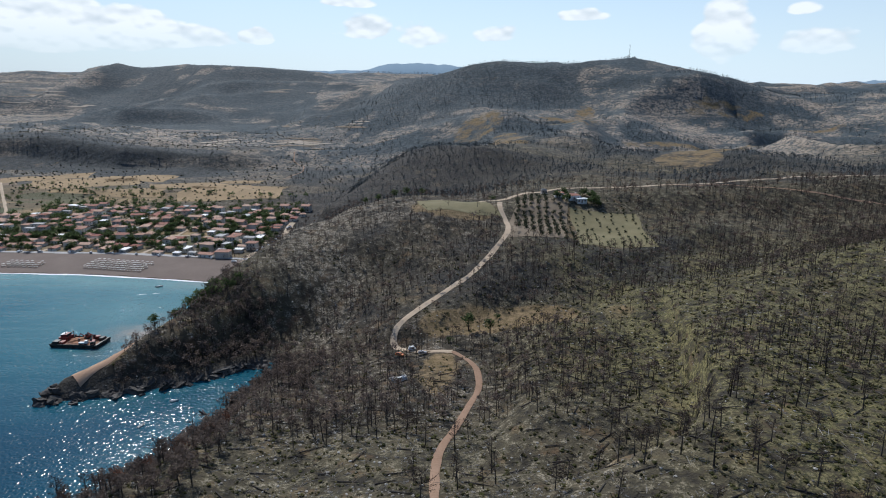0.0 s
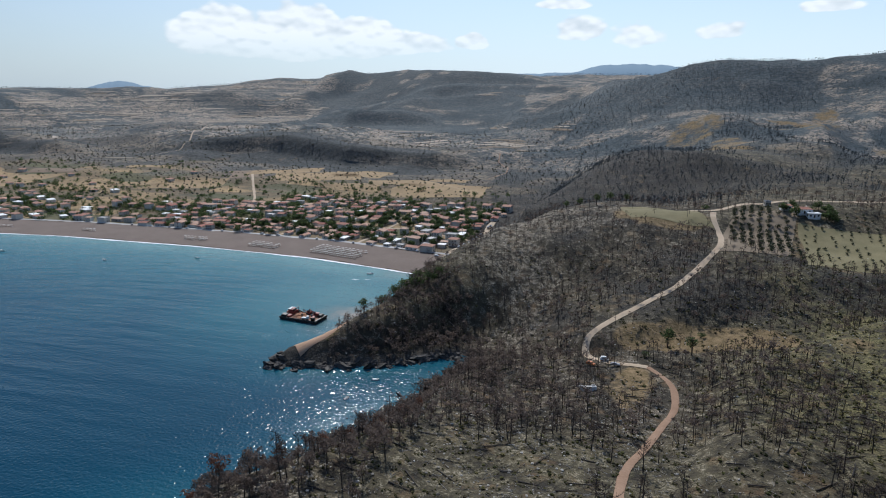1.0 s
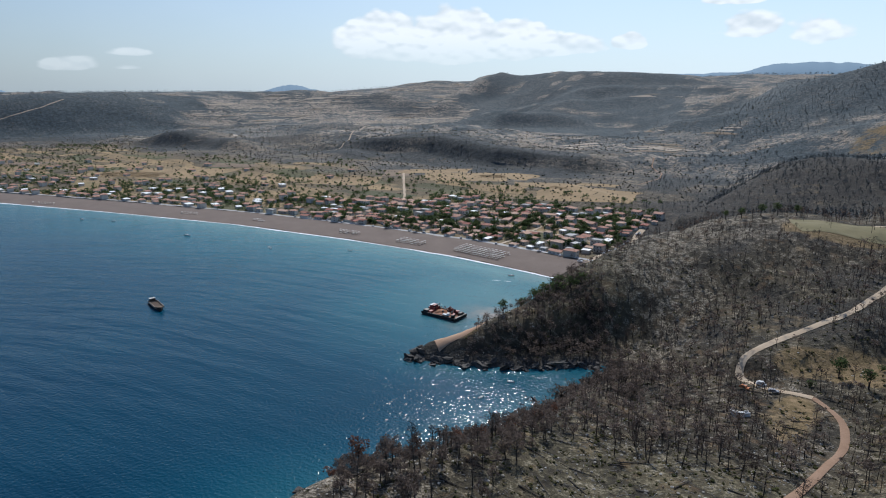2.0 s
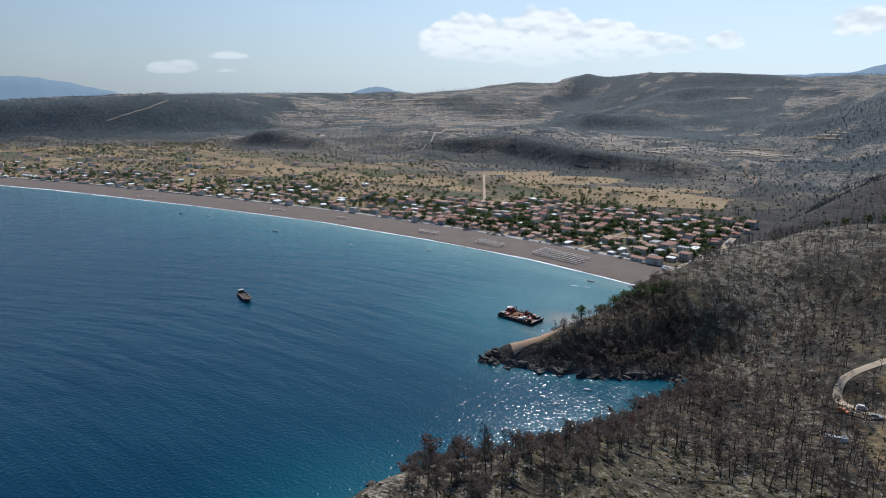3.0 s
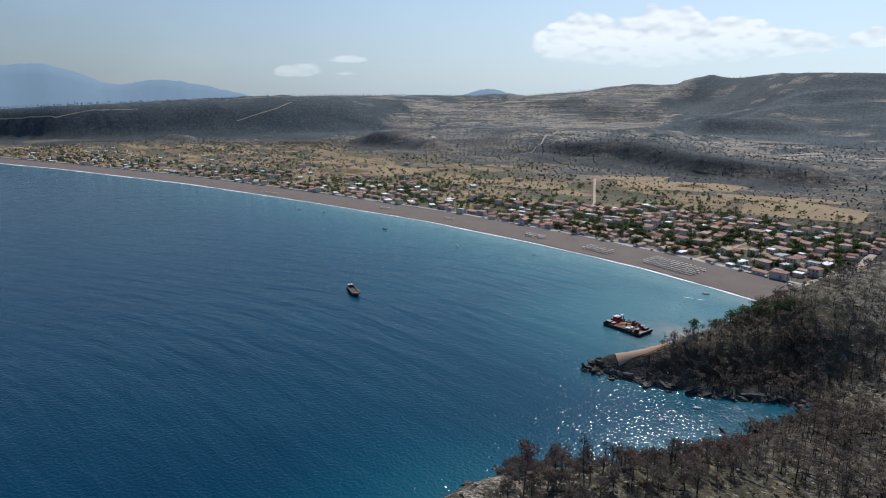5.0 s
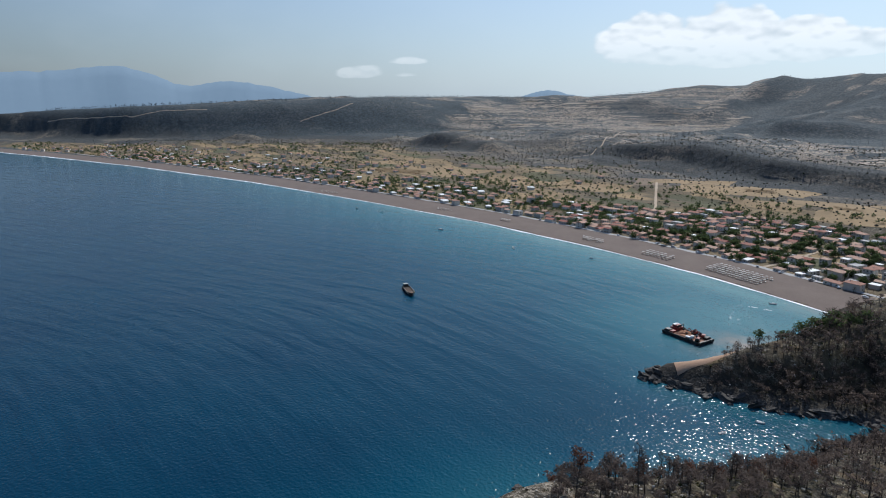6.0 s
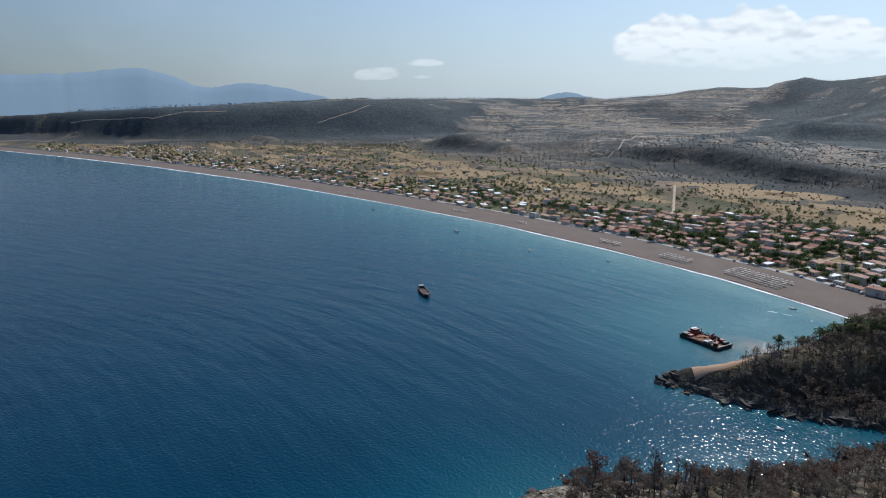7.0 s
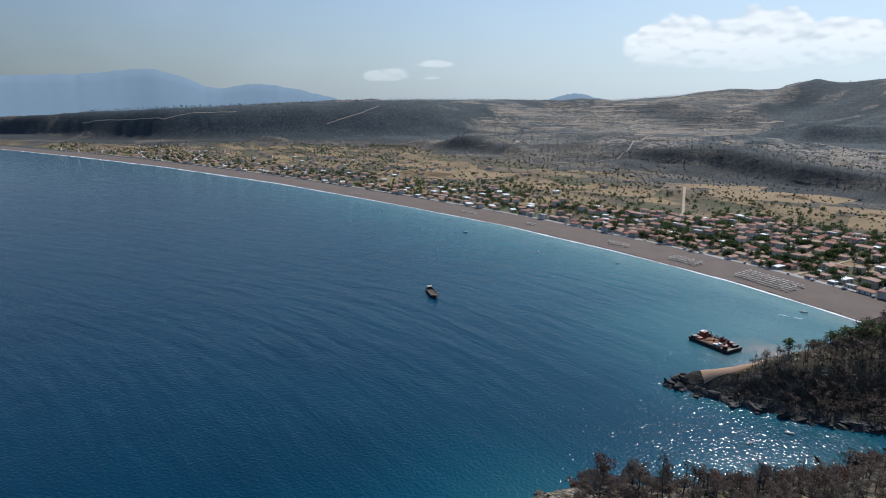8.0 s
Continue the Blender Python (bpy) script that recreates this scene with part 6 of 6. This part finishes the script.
def hull_mesh(name, length, beam_w, free, mat, n=14):
    """A boat's hull, pointed at +x, open on top, with an inner floor."""
    bm = bmesh.new()
    rows = []
    for i in range(n + 1):
        u = i / n
        w = beam_w / 2 * (1 - max(0, (u - 0.6) / 0.4) ** 2.0) * (0.85 + 0.15 * min(1, u * 4))
        x = (u - 0.5) * length
        sheer = free * (1 + 0.5 * max(0, u - 0.6) / 0.4)
        w = max(w, 0.03)
        rows.append([bm.verts.new(c) for c in ((x, -w * 0.6, -0.5), (x, -w, sheer), (x, -w * 0.9, sheer), (x, -w * 0.85, free * 0.35), (x, w * 0.85, free * 0.35), (x, w * 0.9, sheer), (x, w, sheer), (x, w * 0.6, -0.5))])
    for a, b in zip(rows[:-1], rows[1:]):
        for k in range(8):
            bm.faces.new((a[k], a[(k + 1) % 8], b[(k + 1) % 8], b[k]))
    bm.faces.new(rows[0])
    bm.faces.new(rows[-1][::-1])
    return bm_mesh(name, bm, mat)


M_DECKWOOD = plain("weathered_deck", (0.13, 0.085, 0.055), (0.22, 0.155, 0.105), 0.8, 0.9)
M_HOLD = plain("damp_cargo", (0.06, 0.04, 0.028), (0.12, 0.085, 0.06), 0.8, 0.95)
M_RIM = plain("weathered_rim", (0.2, 0.17, 0.13), (0.34, 0.29, 0.23), 0.8, 0.8)
ship = thing("hopper_boat", "dark workboat with open hold and wheelhouse in the bay", "boat")
part("hull", hull_mesh("hull", 25, 6.4, 1.8, M_HULL), ship)
part("hold", boxes("hold", M_HOLD, (-6.5, 7.5, -2.5, 2.5, 1.0, 1.5)), ship, "brown cargo in the open hold")
part("coaming", boxes("coaming", M_RIM, (-6.8, 8.0, -2.9, -2.6, 1.0, 2.3), (-6.8, 8.0, 2.6, 2.9, 1.0, 2.3), (7.7, 8.0, -2.6, 2.6, 1.0, 2.3)), ship)
part("foredeck", boxes("foredeck", M_DECKWOOD, (8.2, 10.2, -1.8, 1.8, 1.9, 2.2)), ship)
wh = part("wheelhouse", boxes("wheelhouse", M_STEEL, (-11.2, -8.4, -1.7, 1.7, 1.4, 3.7)), ship, "dark wheelhouse")
part("roof", boxes("roof", M_CONCRETE, (-11.4, -8.2, -1.9, 1.9, 3.7, 3.82)), wh, "grey roof of the wheelhouse")
for y in (-1.3, 0, 1.3):
    part("window", boxes("window", M_GLASS, (-8.4, -8.33, y * 0.8 - 0.4, y * 0.8 + 0.4, 2.6, 3.4)), wh)
part("mast", beam("mast", M_STEEL, (-9.6, 0, 3.8), (-9.6, 0, 6.8), 0.09), ship)
shifted(ship, -384, 243, 0, -19)


def motor_boat(label, length=6.0):
    t = thing("motor_boat", label, "boat", "small boats in the bay")
    part("hull", hull_mesh("hull", length, 2.2, 0.8, M_WHITE, 8), t)
    part("console", boxes("console", M_WHITE, (-0.4, 0.4, -0.5, 0.5, 0.3, 1.3)), t)
    part("outboard", boxes("outboard", M_STEEL, (-length / 2 - 0.4, -length / 2, -0.2, 0.2, 0.2, 1.1)), t, "dark outboard motor")
    return t


first_boat = motor_boat("small white motor boat lying in the bay")
for i, (x, y, turn, s) in enumerate(((-124.5, 265, 20, 0.62), (-129.5, 242.5, 70, 0.55), (-563, 400, 15, 1.1), (-448, 406, 160, 0.9), (-375, 437, 40, 0.6), (-746, 391, 0, 1.0), (-702, 403, 80, 0.7), (-209, 440, 30, 0.8))):
    m = pose(x, y, 0.05, 0, 0, turn)
    t = first_boat if i == 0 else copy_thing(first_boat, m)
    t.matrix_basis = m
    t.scale = (s, s, s)

# ---- cars on the dirt road ----
M_CARWHITE = plain("white_car_paint", (0.72, 0.72, 0.71), (0.8, 0.8, 0.79), 1.0, 0.25, spec=0.6)
M_CARRED = plain("orange_machine_paint", (0.5, 0.14, 0.04), (0.58, 0.2, 0.06), 1.0, 0.4)
M_CARGREY = plain("silver_car_paint", (0.3, 0.3, 0.31), (0.4, 0.4, 0.41), 1.0, 0.3, 0.3)


def car(paint, label, van=False):
    t = thing("car", label, "car", "cars on the dirt road")
    bm = bmesh.new()
    slab(bm, -2.15, 2.15, -0.88, 0.88, 0.35, 0.95)
    body = part("body", bm_mesh("body", bm, paint), t)
    bm = bmesh.new()
    slab(bm, -2.0, 1.0 if not van else 1.5, -0.82, 0.82, 0.95, 1.5 if not van else 1.95)
    for v in bm.verts:
        if v.co.z > 1.2:
            v.co.x = v.co.x * 0.72 - 0.1
            v.co.y *= 0.85
    part("cabin", bm_mesh("cabin", bm, paint), t)
    part("windscreen", boxes("windscreen", M_GLASS, (0.55, 0.75, -0.7, 0.7, 1.0, 1.42)), t)
    for y in (-0.8, 0.78):
        part("side_window", boxes("side_window", M_GLASS, (-1.4, 0.5, y, y + 0.02, 1.02, 1.38)), t)
    for x in (-1.35, 1.35):
        for y in (-0.86, 0.86):
            part("wheel", beam("wheel", M_TYRE, (x, y - 0.1, 0.33), (x, y + 0.1, 0.33), 0.33), t)
    for y in (-0.6, 0.6):
        part("headlight", boxes("headlight", M_GLASS, (2.14, 2.18, y - 0.2, y + 0.2, 0.6, 0.8)), body)
    return t


for x, y, turn, mat, label, van in ((-15.2, 294.5, 8, M_CARWHITE, "white car parked on the dirt road", True), (-9.8, 288.4, 12, M_CARGREY, "pale car parked beside the dirt road", False), (-21.0, 286.5, -20, M_CARRED, "small orange vehicle at the edge of the dirt road", False)):
    shifted(car(mat, label, van), x, y, gz(x, y) + 0.45, turn)
lane_cars = []
for i in range(26):
    u = r.random()
    q = (np.interp(u, (0, 0.35, 1), (-175, -158, -155)), np.interp(u, (0, 0.35, 1), (496, 546, 620)))
    if i > 9:
        q = (-170 - 22 * (i - 9) - r.uniform(0, 8), 0)
        base = np.interp(q[0], [a for a, _ in BEACH], [b for _, b in BEACH])
        q = (q[0], base + 54)
    lane_cars.append(q)
spare = [car(M_CARWHITE, "white car parked in the village"), car(M_CARGREY, "silver car parked in the village")]
for i, (x, y) in enumerate(lane_cars):
    m = pose(x, y, gz(x, y) + 0.75, 0, 0, r.uniform(0, 180))
    t = spare[i] if i < 2 else copy_thing(spare[i % 2], m)
    t.matrix_basis = m
    t["group"] = "cars parked in the village"

# ---- ruin in the wood ----
ruin = thing("ruined_hut", "collapsed white hut in the burnt wood below the road", "hut")
part("wall", boxes("wall", M_WHITE, (-3, 3, -2.2, -1.95, -0.5, 2.2)), ruin)
part("wall", boxes("wall", M_CONCRETE, (-3, -2.75, -1.95, 2.2, -0.5, 1.6)), ruin)
part("wall", boxes("wall", M_CONCRETE, (2.75, 3, -1.95, 1.0, -0.5, 1.9)), ruin)
bm = bmesh.new()
slab(bm, -3.4, 2.0, -2.6, 2.4, 2.1, 2.25)
for v in bm.verts:
    v.co.z -= 0.35 * (v.co.y + 2.6) + 0.1 * v.co.x
part("roof_sheet", bm_mesh("roof_sheet", bm, M_WHITE), ruin, "slumped white roof sheet")
for i in range(5):
    shifted(part("rubble", lump("rubble", M_CONCRETE, 0.8, 0.6, i * 3 + 1), ruin), -3 + i * 1.5, 2.6 + 0.5 * math.sin(i * 2), -0.1)
shifted(ruin, -19, 254, gz(-19, 254) + 0.1, 25)

# ---- farmstead and olive grove on the saddle ----
for (w, d, st, rf, x, y, turn, lab, mat) in ((11, 7, 1, R, 104, 499, 12, "white farmhouse with a red tiled roof on the saddle", M_WHITE), (8, 4.5, 1, S, 110, 494, 12, "white annexe with a sheet roof beside the farmhouse", M_WHITE),
                                             (7, 5, 1, R, 94, 505, 5, "small outbuilding with a tiled roof", M_WHITE), (4, 4, 1, F, 84, 519, 10, "small pale hut beside the ridge road", M_WALL)):
    hs = house(w, d, st, rf, mat, lab)
    hs["group"] = "buildings of the farmstead"
    hs.matrix_basis = pose(x, y, gz(x, y) + 0.3, 0, 0, turn)
for i, (x, y, turn) in enumerate(((37, 960, 10), (60, 968, -5))):
    hs = house(14, 6, 1, S, M_WALL, "long low building on the bare hill terrace")
    hs["group"] = "buildings on the hill"
    hs.matrix_basis = pose(x, y, gz(x, y) + 0.3, 0, 0, turn)
olives = [leafy_tree(3.6, 4.2, 110, 0.8, 0.22) for _ in range(3)]
olive_first = [tree_thing("olive_tree", b, [M_CHAR, M_OLIVE], "round grey-green olive tree in the grove", "olive trees in the grove") for b in olives]
n_ol = 0
for i in range(22):
    for j in range(18):
        u, v = i * 5.6, j * 6.2
        q = (50 + u * 0.985 + v * 0.1 + r.gauss(0, 0.5), 402 + v * 0.995 - u * 0.05 + r.gauss(0, 0.5))
        if not inside(np.array([q]), GROVE)[0] or np.hypot(q[0] - 104, q[1] - 500) < 17:
            continue
        sparse = q[0] > 92
        if r.random() < (0.35 if sparse else 0.05):
            continue
        s = r.uniform(0.35, 0.62) if sparse else r.uniform(0.8, 1.1)
        m = Matrix.Translation((*q, gz(*q))) @ Matrix.Rotation(r.uniform(0, 6.28), 4, "Z")
        t = olive_first[n_ol] if n_ol < 3 else copy_thing(olive_first[n_ol % 3], m)
        t.matrix_basis = m
        t.scale = (s, s, s)
        n_ol += 1
for i, (x, y) in enumerate(((120, 503), (122, 497), (99, 509), (116, 508), (92, 500), (98, 494), (118, 492), (121, 489))):
    copy_thing(garden_first[i % 2], pose(x, y, gz(x, y), 0, 0, 50 * i))["group"] = "trees beside the farmhouse"

# ---- mast on the hilltop ----
mx, my = 463, 1636
radio = thing("radio_mast", "thin steel lattice mast on the hilltop", "mast")
bld = Build()
for i in range(3):
    a = i * 2.094
    bld.tube((math.cos(a) * 1.2, math.sin(a) * 1.2, -1), (math.cos(a) * 0.4, math.sin(a) * 0.4, 30), 0.2, 0.15, 4)
part("lattice", bld.mesh("lattice", [M_STEEL]), radio)
for z0 in range(3, 30, 4):
    part("brace", boxes("brace", M_STEEL, (-0.9, 0.9, -0.9, 0.9, z0, z0 + 0.15)), radio)
part("antenna", beam("antenna", M_STEEL, (0, 0, 29.5), (0, 0, 35), 0.12), radio)
shifted(radio, mx, my, gz(mx, my))
shed = house(9, 6, 1, F, M_WALL, "small concrete hut beside the mast")
shed.matrix_basis = pose(mx + 12, my, gz(mx + 12, my) + 0.2, 0, 0, 20)
shed["group"] = "buildings on the hill"
